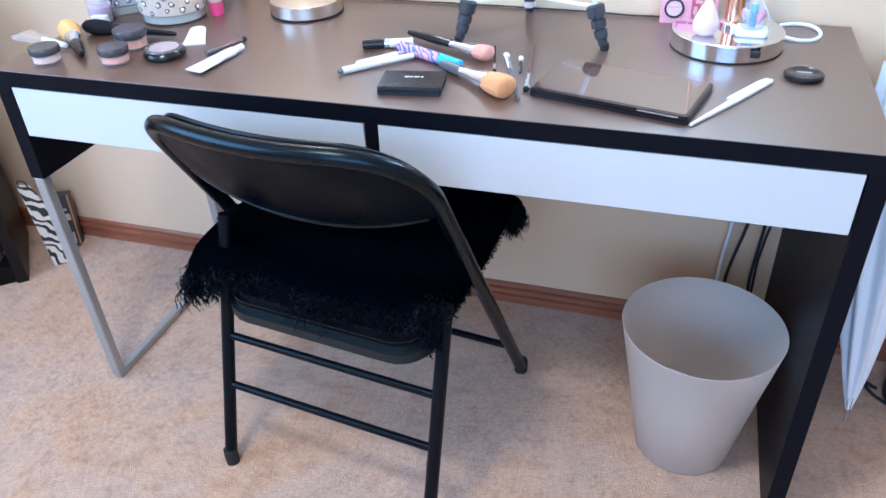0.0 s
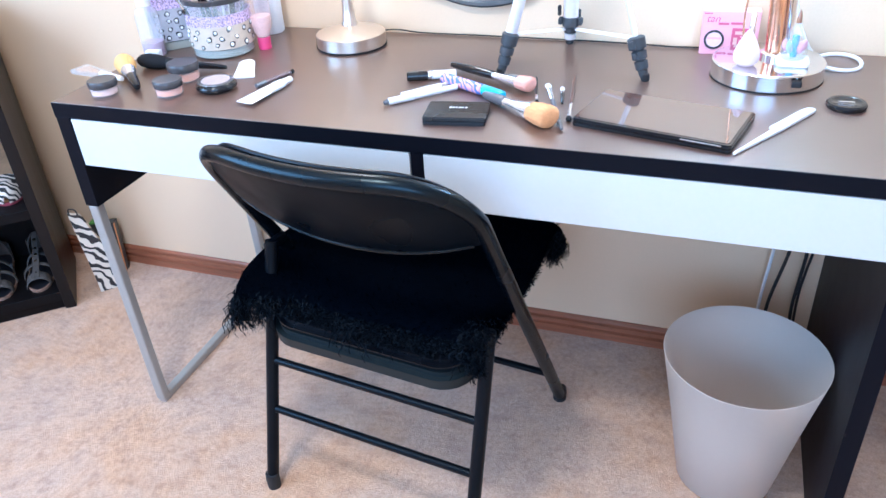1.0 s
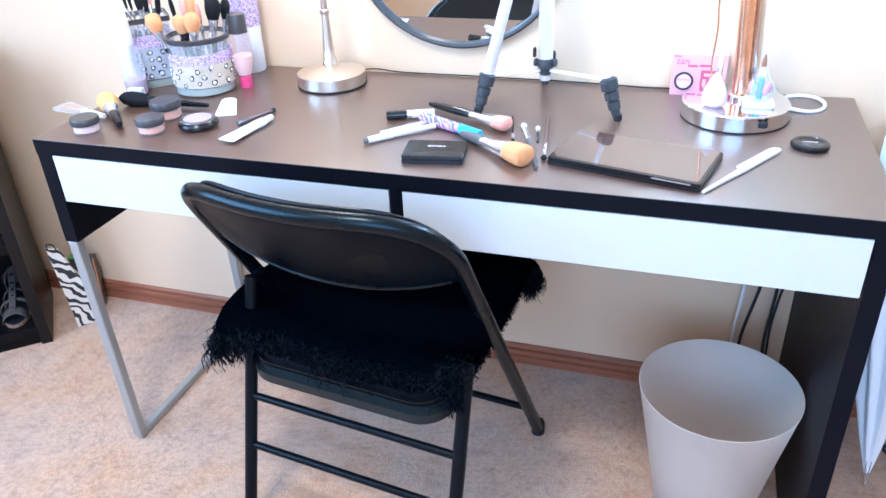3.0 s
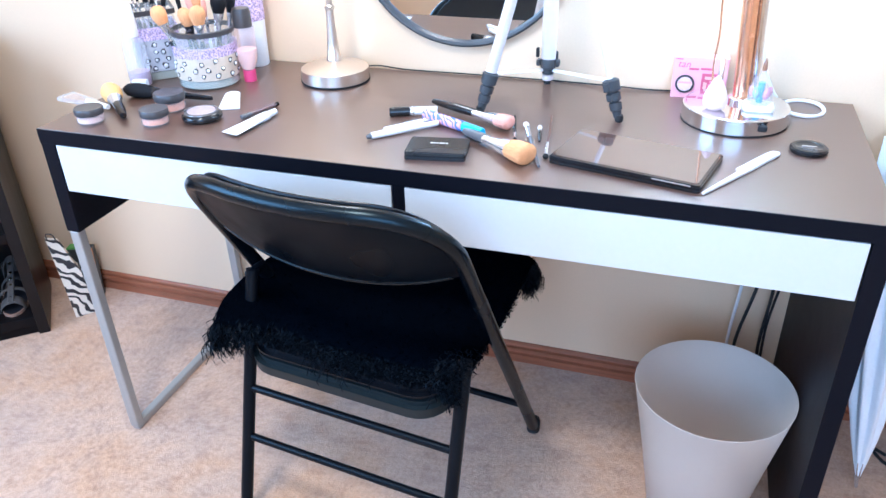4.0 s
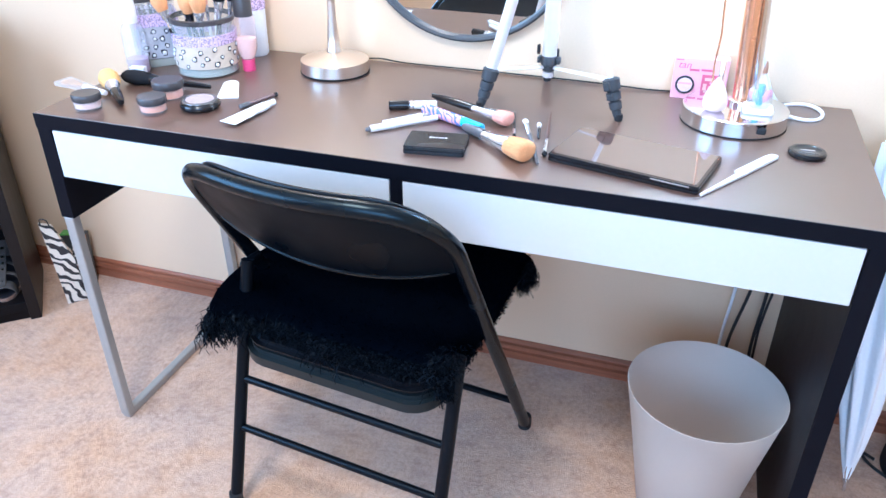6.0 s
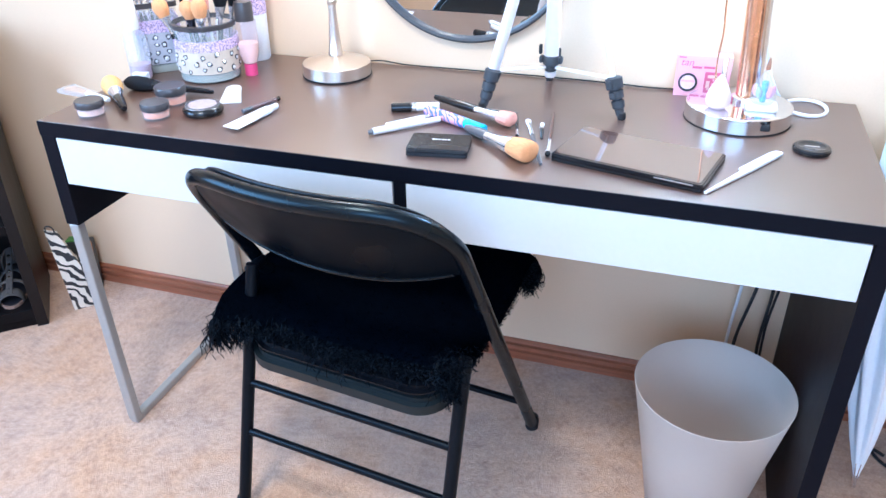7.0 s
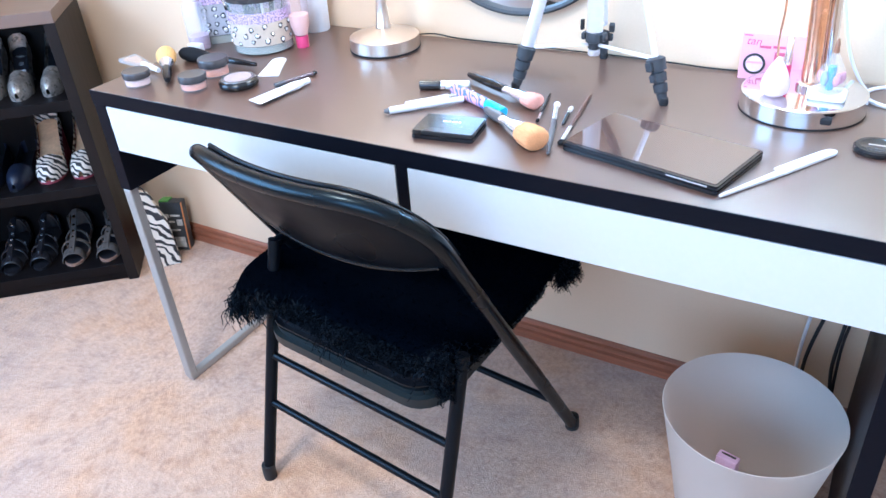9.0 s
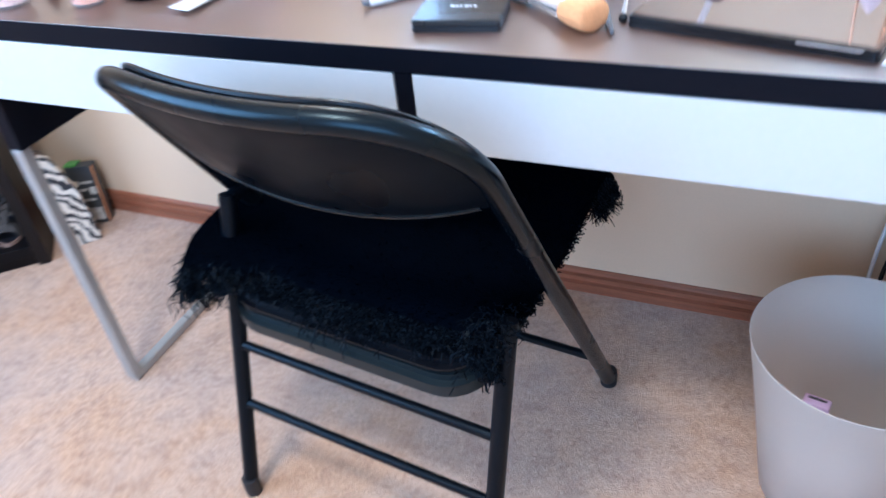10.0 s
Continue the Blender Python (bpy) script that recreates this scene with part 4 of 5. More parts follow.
part("glitter_band", lathe([(R - 0.001, 0.0642), (R + 0.0026, 0.0642), (R + 0.0028, 0.084), (R - 0.001, 0.084), (R - 0.001, 0.0642)], 64), LILAC, cup, "lilac glitter band", smooth=True)
part("rim", lathe([(R - 0.002, 0.104), (R + 0.002, 0.104), (R + 0.0028, 0.107), (R + 0.0028, 0.113), (R - 0.002, 0.114), (R - 0.002, 0.104)], 64), GREY_LID, cup, "dark grey painted rim", smooth=True)
rng = random.Random(7)
for row, z in enumerate((0.028, 0.042, 0.056)):
    for k in range(13):
        a = radians(-175 + 27.5 * k + 12 * row + rng.uniform(-4, 4))
        # the dark rings here paint the small shadow round each stone
        gem_at(cup, Matrix.Translation(((R + 0.0022) * math.cos(a), (R + 0.0022) * math.sin(a), z + rng.uniform(-0.003, 0.003))) @ pose(0, 0, 0, 90, 0, math.degrees(a) + 90), rng.uniform(0.75, 1.15))
# square glass
vase = thing("brush_holder", "square glass brush holder with grey leopard wrap and rhinestones", "brush holder", pose(0.022, 0.352, TOP, 0, 0, 43) @ LARGER, group="brush holders")
S = 0.043
b = plate(rounded(2 * S, 2 * S, 0.008, 4), 0.0, 0.016, 0.001)
part("foot", b, GLASS_FOOT, vase, "thick glass foot")


def shell(w, r, z0, z1, thick):
    out = bmesh.new()
    o, i = rounded(w, w, r, 4), rounded(w - 2 * thick, w - 2 * thick, max(r - thick, 0.001), 4)
    n = len(o)
    vs = [[out.verts.new((x, y, z)) for x, y in ol] for ol, z in ((o, z0), (o, z1), (i, z1), (i, z0))]
    for p, q in ((0, 1), (1, 2), (2, 3), (3, 0)):
        for k in range(n):
            out.faces.new((vs[p][k], vs[p][(k + 1) % n], vs[q][(k + 1) % n], vs[q][k]))
    return out


part("glass", shell(2 * S, 0.008, 0.0165, 0.140, 0.003), GLASS, vase, "clear glass wall")
part("wrap", shell(2 * S + 0.004, 0.009, 0.018, 0.082, 0.0018), GREYWRAP, vase, "grey leopard wrap")
part("glitter_band", shell(2 * S + 0.0056, 0.0095, 0.0822, 0.107, 0.0026), LILAC, vase, "lilac glitter band")
part("rim", shell(2 * S + 0.005, 0.009, 0.131, 0.141, 0.003), GREY_LID, vase, "dark grey painted rim")
for side in (0, 90):
    for i in range(4):
        for j in range(4):
            x = -0.031 + 0.0205 * i + rng.uniform(-0.004, 0.004) + (0.005 if j % 2 else 0)
            gem_at(vase, pose(0, 0, 0, 0, 0, side) @ Matrix.Translation((x, -S - 0.0022, 0.027 + 0.0155 * j + rng.uniform(-0.002, 0.002))) @ pose(0, 0, 0, 90, 0, 0), rng.uniform(0.9, 1.4))
# white and lilac holder at the back
back_pot = thing("brush_holder", "tall white holder with a lilac glitter top", "brush holder", pose(0.191, 0.469, TOP) @ LARGER, group="brush holders")
part("body", lathe([(0, 0), (0.026, 0), (0.028, 0.003), (0.029, 0.098), (0, 0.098)], 40), WHITE_PLASTIC, back_pot, smooth=True)
part("glitter_band", lathe([(0, 0.0982), (0.0300, 0.0982), (0.0300, 0.160), (0.027, 0.160), (0.027, 0.14), (0, 0.14)], 40), LILAC, back_pot, smooth=True)


def stand(cx, cy, ang, lean, z0, L, r, head, **kw):
    """A brush standing in a holder, bristles up."""
    dx, dy = math.cos(radians(ang)), math.sin(radians(ang))
    a = Vector((cx - 0.35 * lean * dx, cy - 0.35 * lean * dy, z0))
    top = Vector((cx + lean * dx, cy + lean * dy, 0))
    d = Vector((top.x - a.x, top.y - a.y, 0))
    up = math.sqrt(max(L * L - d.length_squared, 1e-6))
    brush(a, a + Vector((d.x, d.y, up)), r, head, **kw)


Z2 = TOP + 0.021
stand(0.126, 0.286, 200, 0.030, Z2, 0.150, 0.0055, 0.019, bristle=ORANGE_HAIR, label="powder brush with orange bristles in the round holder", flat=0.8)
stand(0.161, 0.306, 260, 0.024, Z2, 0.145, 0.0050, 0.016, bristle=ORANGE_HAIR, ferrule=BLACK_GLOSS, label="blush brush with orange bristles in the round holder", flat=0.8)
stand(0.182, 0.290, 310, 0.016, Z2, 0.150, 0.0045, 0.016, bristle=ORANGE_HAIR, label="contour brush with orange bristles in the round holder", flat=0.8)
stand(0.146, 0.344, 150, 0.030, Z2, 0.165, 0.0045, 0.012, bristle=PINK_HAIR, label="cheek brush with brown bristles in the round holder")
stand(0.194, 0.328, 350, 0.022, Z2, 0.170, 0.0055, 0.017, bristle=BLACK_HAIR, label="face brush with black bristles in the round holder", flat=0.9)
stand(0.200, 0.355, 30, 0.020, Z2, 0.160, 0.0050, 0.014, bristle=BLACK_HAIR, handle=FERRULE, label="silver-handled brush with black bristles")
stand(0.168, 0.361, 90, 0.022, Z2, 0.168, 0.0040, 0.010, bristle=BLACK_HAIR, handle=WHITE_PLASTIC, label="slim white-handled brush with black bristles")
stand(0.140, 0.312, 190, 0.014, Z2, 0.170, 0.0035, 0.006, bristle=BLACK_HAIR, label="thin black eyeliner brush in the round holder")
stand(0.188, 0.312, 300, 0.020, Z2, 0.165, 0.0030, 0.005, bristle=PINK_HAIR, handle=WHITE_PLASTIC, label="thin white eyeshadow brush in the round holder")
stand(0.154, 0.331, 100, 0.006, Z2, 0.175, 0.0040, 0.011, bristle=ORANGE_HAIR, handle=FERRULE, label="silver-handled brush with orange bristles")
Z1 = TOP + 0.018
for dx, dy, ang, lean, L, hd, br, lb in ((-0.020, -0.006, 180, 0.020, 0.185, 0.004, BLACK_HAIR, "thin black liner brush in the square holder"), (0.004, -0.024, 230, 0.012, 0.19, 0.005, BLACK_HAIR, "thin black eye brush in the square holder"),
                                 (0.012, -0.008, 330, 0.014, 0.18, 0.006, BLACK_HAIR, "black eyeshadow brush in the square holder"), (0.020, 0.004, 20, 0.018, 0.17, 0.008, BLACK_HAIR, "black crease brush in the square holder"),
                                 (0.0, 0.02, 100, 0.016, 0.185, 0.005, PINK_HAIR, "thin brush with brown bristles in the square holder"), (-0.008, 0.008, 150, 0.012, 0.175, 0.009, BLACK_HAIR, "black blending brush in the square holder")):
    stand(0.022 + dx, 0.352 + dy, ang, lean, Z1, L, 0.0036, hd, bristle=br, label=lb)

# spray bottle and pink bottle
spray = thing("spray_bottle", "clear spray bottle with a white cap and lilac liquid", "bottle", pose(0.031, 0.270, TOP) @ LARGER)
part("bottle", lathe([(0, 0), (0.020, 0), (0.0225, 0.003), (0.0225, 0.080), (0.020, 0.092), (0.011, 0.100), (0.010, 0.106), (0, 0.106)], 32), CLEAR, spray, "clear plastic bottle", smooth=True)
part("liquid", lathe([(0, 0.003), (0.020, 0.003), (0.0205, 0.030), (0, 0.030)], 28), mat("lilac_liquid", (0.52, 0.40, 0.56), 0.15, vary=0.1, bump=0.0), spray, "lilac liquid", smooth=True)
part("cap", lathe([(0, 0.100), (0.0135, 0.100), (0.0135, 0.125), (0.0115, 0.150), (0.0105, 0.160), (0, 0.161)], 24), WHITE_PLASTIC, spray, "white spray cap", smooth=True)
pink = thing("lotion_bottle", "clear lotion bottle with pink lotion standing on its cap", "bottle", pose(0.240, 0.357, TOP) @ LARGER)
HOTPINK = mat("hot_pink_plastic", (0.66, 0.07, 0.22), 0.3, vary=0.05, bump=0.0)
part("foot", lathe([(0, 0), (0.0125, 0), (0.0130, 0.002), (0.0130, 0.024), (0, 0.0245)], 28), HOTPINK, pink, "bright pink cap", smooth=True)
part("body", lathe([(0, 0.025), (0.0135, 0.025), (0.0205, 0.045), (0.0215, 0.060), (0.0215, 0.110), (0, 0.110)], 32), mat("clear_pink_plastic", (0.86, 0.70, 0.74), 0.12, vary=0.06, scale=30, bump=0.0, alpha=0.24), pink, "clear pinkish bottle", smooth=True)
part("lotion", lathe([(0, 0.026), (0.0125, 0.026), (0.0192, 0.046), (0.0200, 0.066), (0, 0.067)], 28), mat("pink_lotion", (0.84, 0.58, 0.53), 0.4, vary=0.1, scale=30, bump=0.0), pink, "peach pink lotion", smooth=True)
part("top", lathe([(0, 0.1105), (0.0185, 0.1105), (0.0185, 0.140), (0.0165, 0.147), (0, 0.148)], 28), GREY_LID, pink, "dark grey screw top", smooth=True)
tagthing = thing("price_tag", "small white paper tag beside the black brush", "tag", pose(0.063, 0.227, TOP + 0.0275, 0, 0, 12))
part("paper", box(-0.015, 0.015, -0.007, 0.007, -0.0275, 0.0, 0.0008), WHITE_PLASTIC, tagthing)

# ---- things on and beside the chrome lamp ----
LB = TOP + 0.0306
sponge = thing("makeup_sponge", "pale pink teardrop makeup sponge", "sponge", pose(1.177, 0.328, LB) @ LARGER)
part("sponge", lathe([(0, 0), (0.012, 0.0005), (0.0185, 0.006), (0.0205, 0.014), (0.0195, 0.022), (0.0150, 0.034), (0.0090, 0.046), (0.0035, 0.055), (0, 0.0575)], 36), mat("pink_foam", (0.80, 0.64, 0.68), 0.85, vary=0.04, fine=500, bump=0.25), sponge, smooth=True)
lipstick = thing("lip_gloss", "small silver-capped lip gloss", "lip gloss", pose(1.182, 0.388, LB) @ LARGER)
part("cap", lathe([(0, 0.028), (0.0055, 0.028), (0.0055, 0.068), (0.004, 0.070), (0, 0.070)], 18), FERRULE, lipstick, smooth=True)
part("vial", lathe([(0, 0), (0.0065, 0), (0.0068, 0.002), (0.0062, 0.0275), (0, 0.0275)], 18), HOTPINK, lipstick, smooth=True)
perfume = thing("perfume_bottle", "clear perfume bottle with blue and pink liquid on a white stand", "perfume", pose(1.249, 0.345, LB) @ LARGER)
part("stand", plate(rounded(0.050, 0.042, 0.008, 4), 0.0, 0.009, 0.002), WHITE_PLASTIC, perfume, "white plastic stand")
glassb = part("flask", lathe([(0, 0.0095), (0.016, 0.0095), (0.0205, 0.016), (0.0205, 0.030), (0.0150, 0.046), (0.008, 0.058), (0.005, 0.064), (0, 0.065)], 24), GLASS, perfume, "clear faceted flask", smooth=True)
part("liquid", lathe([(0, 0.012), (0.005, 0.012), (0.0055, 0.046), (0, 0.047)], 16), mat("blue_liquid", (0.16, 0.42, 0.62), 0.15, vary=0.1, bump=0.0), glassb, "blue liquid core", smooth=True)
for k in range(5):
    a = radians(72 * k + 20)
    part("petal", lathe([(0, 0), (0.0045, 0.005), (0.0055, 0.012), (0.003, 0.020), (0, 0.022)], 10, m=Matrix.Translation((0.0115 * math.cos(a), 0.0115 * math.sin(a), 0.018)) @ pose(0, 0, 0, 14 * math.sin(a), 14 * math.cos(a), 0)), mat("tinted_glass", ((0.70, 0.35, 0.48), (0.36, 0.48, 0.66))[k % 2], 0.12, vary=0.1, bump=0.0, alpha=0.75), glassb, smooth=True)
part("stopper", lathe([(0, 0.0655), (0.004, 0.066), (0.003, 0.078), (0.0012, 0.085), (0, 0.086)], 12), mat("amber_glass", (0.30, 0.16, 0.10), 0.1, bump=0.0), perfume, smooth=True)

# pink boxed kit
kit = thing("gift_box", "pink cardboard makeup box with a round window and a picture", "box", pose(1.147, 0.484, TOP, 0, 0, 2) @ Matrix.Scale(0.95, 4))
PINK_CARD = mat("pink_card", (0.80, 0.41, 0.50), 0.45, vary=0.05, scale=20, fine=300)
DEEP = mat("deep_pink_print", (0.52, 0.10, 0.19), 0.4, vary=0.1)
part("carton", box(-0.052, 0.052, -0.016, 0.016, 0.0, 0.083, 0.0008), PINK_CARD, kit)
part("round_window", lathe([(0.0, 0.0), (0.0165, 0.0), (0.0165, 0.0012), (0.0, 0.0012)], 36, m=pose(-0.027, -0.0161, 0.029, 90, 0, 0)), mat("window_print", (0.80, 0.60, 0.62), 0.3, vary=0.1), kit)
part("window_ring", lathe([(0.0145, 0.0), (0.0185, 0.0), (0.0185, 0.002), (0.0145, 0.002), (0.0145, 0.0)], 36, m=pose(-0.027, -0.0162, 0.029, 90, 0, 0)), SPOT, kit, "black ring round the window")
part("picture", box(0.004, 0.034, -0.0168, -0.0161, 0.014, 0.052), DEEP, kit, "dark pink printed picture")
for k, (x, z, w, h) in enumerate(((0.008, 0.018, 0.007, 0.016), (0.018, 0.022, 0.011, 0.008), (0.010, 0.040, 0.018, 0.006), (0.020, 0.034, 0.008, 0.004))):
    part("picture_detail", box(x, x + w, -0.0173, -0.0169, z, z + h), (PALE, PINK_CARD)[k % 2], kit)
for x, z, w, h in ((-0.049, 0.0775, 0.014, 0.0022), (-0.022, 0.0575, 0.019, 0.0045), (0.000, 0.0585, 0.023, 0.0045)):
    part("lettering", box(x, x + w, -0.0167, -0.0161, z, z + h), DEEP, kit)
def lettered(word, size, m, material, parent):
    """A word in raised print, leaning a little."""
    c = bpy.data.curves.new("word", "FONT")
    c.body, c.size, c.shear, c.extrude = word, size, 0.25, 0.0002
    ob = bpy.data.objects.new("word", c)
    mesh = bpy.data.meshes.new_from_object(ob)
    bpy.data.objects.remove(ob)
    mesh.materials.clear()
    mesh.materials.append(material)
    w = new("lettering", mesh)
    w.parent = parent
    w.matrix_local = m


lettered("tan", 0.020, pose(-0.045, -0.0163, 0.0625, 90, 0, 0), DEEP, kit)
part("window_bar", box(-0.040, -0.014, -0.0182, -0.0175, 0.030, 0.034), PINK_CARD, kit)

# ---- under and beside the desk ----
def lead_run(name, label, pts, r, m):
    t = thing(name, label, "cable")
    part("lead", sweep(arc(pts, 8), r, 8), m, t, smooth=True)


lead_run("cable", "black power cable hanging behind the desk", [(1.344, 0.486, 0.60), (1.338, 0.475, 0.42), (1.322, 0.462, 0.32), (1.302, 0.456, 0.19), (1.31, 0.45, 0.06), (1.34, 0.46, 0.006)], 0.0035, RUBBER)
lead_run("cable", "black power cable hanging beside the desk panel", [(1.350, 0.476, 0.60), (1.352, 0.462, 0.42), (1.356, 0.455, 0.34), (1.350, 0.452, 0.20), (1.36, 0.45, 0.10), (1.35, 0.43, 0.006)], 0.0035, RUBBER)
lead_run("cable", "thin black cable hanging beside the desk panel", [(1.379, 0.481, 0.60), (1.374, 0.465, 0.40), (1.362, 0.456, 0.30), (1.358, 0.456, 0.22), (1.366, 0.461, 0.08), (1.385, 0.471, 0.006)], 0.0028, RUBBER)
lead_run("cable", "white cable hanging behind the desk", [(1.307, 0.491, 0.60), (1.297, 0.486, 0.33), (1.289, 0.481, 0.20), (1.292, 0.481, 0.08), (1.307, 0.471, 0.006)], 0.0035, WHITE_PLASTIC)

litter = thing("cigarette_case", "small lilac box dropped in the waste bin", "box", pose(1.222, 0.205, 0.0082, 0, 0, -12))
part("box", box(-0.019, 0.019, -0.010, 0.010, 0.0, 0.118, 0.002), mat("lilac_card", (0.70, 0.50, 0.74), 0.4, vary=0.06), litter)
part("opening", box(-0.013, 0.013, 0.001, 0.005, 0.1181, 0.1190), GREY_LID, litter)

# closed white umbrella standing on its tip
UMB_T, UMB_H = Vector((1.568, 0.289, 0.002)), Vector((1.505, 0.478, 0.92))
umb = thing("umbrella", "closed white photo umbrella leaning on the wall beside the desk", "umbrella", along(UMB_T, UMB_H))
CLOTH = mat("white_nylon", (0.82, 0.84, 0.88), 0.55, vary=0.05, scale=8, fine=200, bump=0.15)
b = bmesh.new()
rings = []
for z, r in ((0.030, 0.006), (0.06, 0.012), (0.12, 0.023), (0.20, 0.033), (0.32, 0.045), (0.50, 0.050), (0.66, 0.047), (0.72, 0.040)):
    ring = []
    for k in range(64):
        a = 2 * math.pi * k / 64
        fold = 1 + 0.16 * min(1, z / 0.2) * math.cos(8 * a + 4 * z) + 0.06 * math.sin(3 * a + 9 * z)
        ring.append(b.verts.new((r * fold * math.cos(a), r * fold * math.sin(a), z)))
    rings.append(ring)
for r0, r1 in zip(rings, rings[1:]):
    for k in range(64):
        b.faces.new((r0[k], r0[(k + 1) % 64], r1[(k + 1) % 64], r1[k]))
b.faces.new(rings[0])
b.faces.new(rings[-1])
part("canopy", b, CLOTH, umb, "folded white nylon canopy", smooth=True)
part("shaft", sweep([(0, 0, 0.0), (0, 0, 0.935)], 0.0036, 10), FERRULE, umb, "thin steel shaft", smooth=True)
for k in range(8):
    a = 2 * math.pi * k / 8
    part("rib", sweep([(0.005 * math.cos(a), 0.005 * math.sin(a), 0.022), (0.012 * math.cos(a), 0.012 * math.sin(a), 0.062)], 0.0013, 6), FERRULE, umb)

# red and black appliance at the edge of the view
RED = mat("dark_red_plastic", (0.26, 0.012, 0.035), 0.25, vary=0.1, bump=0.0)
app = thing("vacuum_cleaner", "dark red upright appliance on a black base", "appliance", pose(1.749, 0.385, 0))
part("base", lathe([(0, 0), (0.095, 0), (0.100, 0.006), (0.100, 0.030), (0.088, 0.045), (0, 0.046)], 40), RUBBER, app, "black round base", smooth=True)
part("body", lathe([(0, 0.046), (0.080, 0.046), (0.086, 0.060), (0.084, 0.14), (0.070, 0.24), (0.050, 0.30), (0, 0.31)], 40), RED, app, "glossy dark red body", smooth=True)
part("band", lathe([(0.0855, 0.060), (0.0885, 0.062), (0.0885, 0.078), (0.0855, 0.080), (0.0855, 0.060)], 40), RUBBER, app, smooth=True)
lead_run("cable", "black cable lying on the carpet by the appliance", [(1.64, 0.40, 0.005), (1.615, 0.415, 0.006), (1.63, 0.38, 0.005), (1.68, 0.33, 0.005), (1.78, 0.22, 0.005), (1.86, 0.18, 0.005)], 0.0035, RUBBER)

# zebra gift bag and the dark carton behind it
ZEBRA = stripes_material("zebra_paper", (0.72, 0.66, 0.57), (0.02, 0.02, 0.024), 19.0, 0.40, 9.0, 0.5)
bag = thing("gift_bag", "small zebra-striped paper bag standing on the carpet", "bag", pose(-0.441, 0.361, 0, 0, 0, 50))
b = bmesh.new()
lo = [b.verts.new(p) for p in ((-0.010, -0.020, 0), (0.042, -0.020, 0), (0.042, 0.020, 0), (-0.010, 0.020, 0))]
md = [b.verts.new(p) for p in ((-0.018, -0.019, 0.13), (0.036, -0.020, 0.13), (0.036, 0.012, 0.14), (-0.018, 0.016, 0.13))]
hi = [b.verts.new(p) for p in ((-0.026, -0.002, 0.250), (0.002, -0.004, 0.238), (0.004, 0.006, 0.240), (-0.026, 0.008, 0.252))]
for r0, r1 in ((lo, md), (md, hi)):
    for k in range(4):
        b.faces.new((r0[k], r0[(k + 1) % 4], r1[(k + 1) % 4], r1[k]))
b.faces.new(lo[::-1])
b.faces.new(hi)
part("paper", b, ZEBRA, bag)
part("handle", sweep(arc([(-0.022, 0.0, 0.248), (-0.020, -0.012, 0.268), (-0.006, -0.014, 0.262), (-0.002, -0.002, 0.238)], 6), 0.0018, 6), SPOT, bag, "black cord handle", smooth=True)
carton = thing("carton", "dark grey product box with green and orange edges", "box", pose(-0.464, 0.444, 0, -6, 0, 24))
part("box", box(-0.034, 0.034, -0.018, 0.018, 0.002, 0.160, 0.001), mat("dark_card", (0.045, 0.048, 0.052), 0.4, vary=0.3, scale=40), carton)
part("green_flap", box(-0.033, -0.004, -0.017, 0.017, 0.1602, 0.1650, 0.001), mat("green_card", (0.12, 0.30, 0.06), 0.5, vary=0.1), carton)
part("orange_edge", box(0.0342, 0.0352, -0.018, -0.010, 0.004, 0.158), mat("orange_card", (0.62, 0.28, 0.10), 0.5, vary=0.1), carton)
PALE_PRINT = mat("pale_label", (0.50, 0.48, 0.44), 0.5, vary=0.3, scale=60)
for x0, x1, z0, z1 in ((-0.004, 0.028, 0.012, 0.046), (-0.028, -0.010, 0.110, 0.122), (-0.006, 0.026, 0.114, 0.120), (-0.028, 0.006, 0.094, 0.100), (-0.026, 0.020, 0.066, 0.072), (0.012, 0.030, 0.084, 0.104)):
    part("print", box(x0, x1, -0.0190, -0.0185, z0, z1), PALE_PRINT, carton)


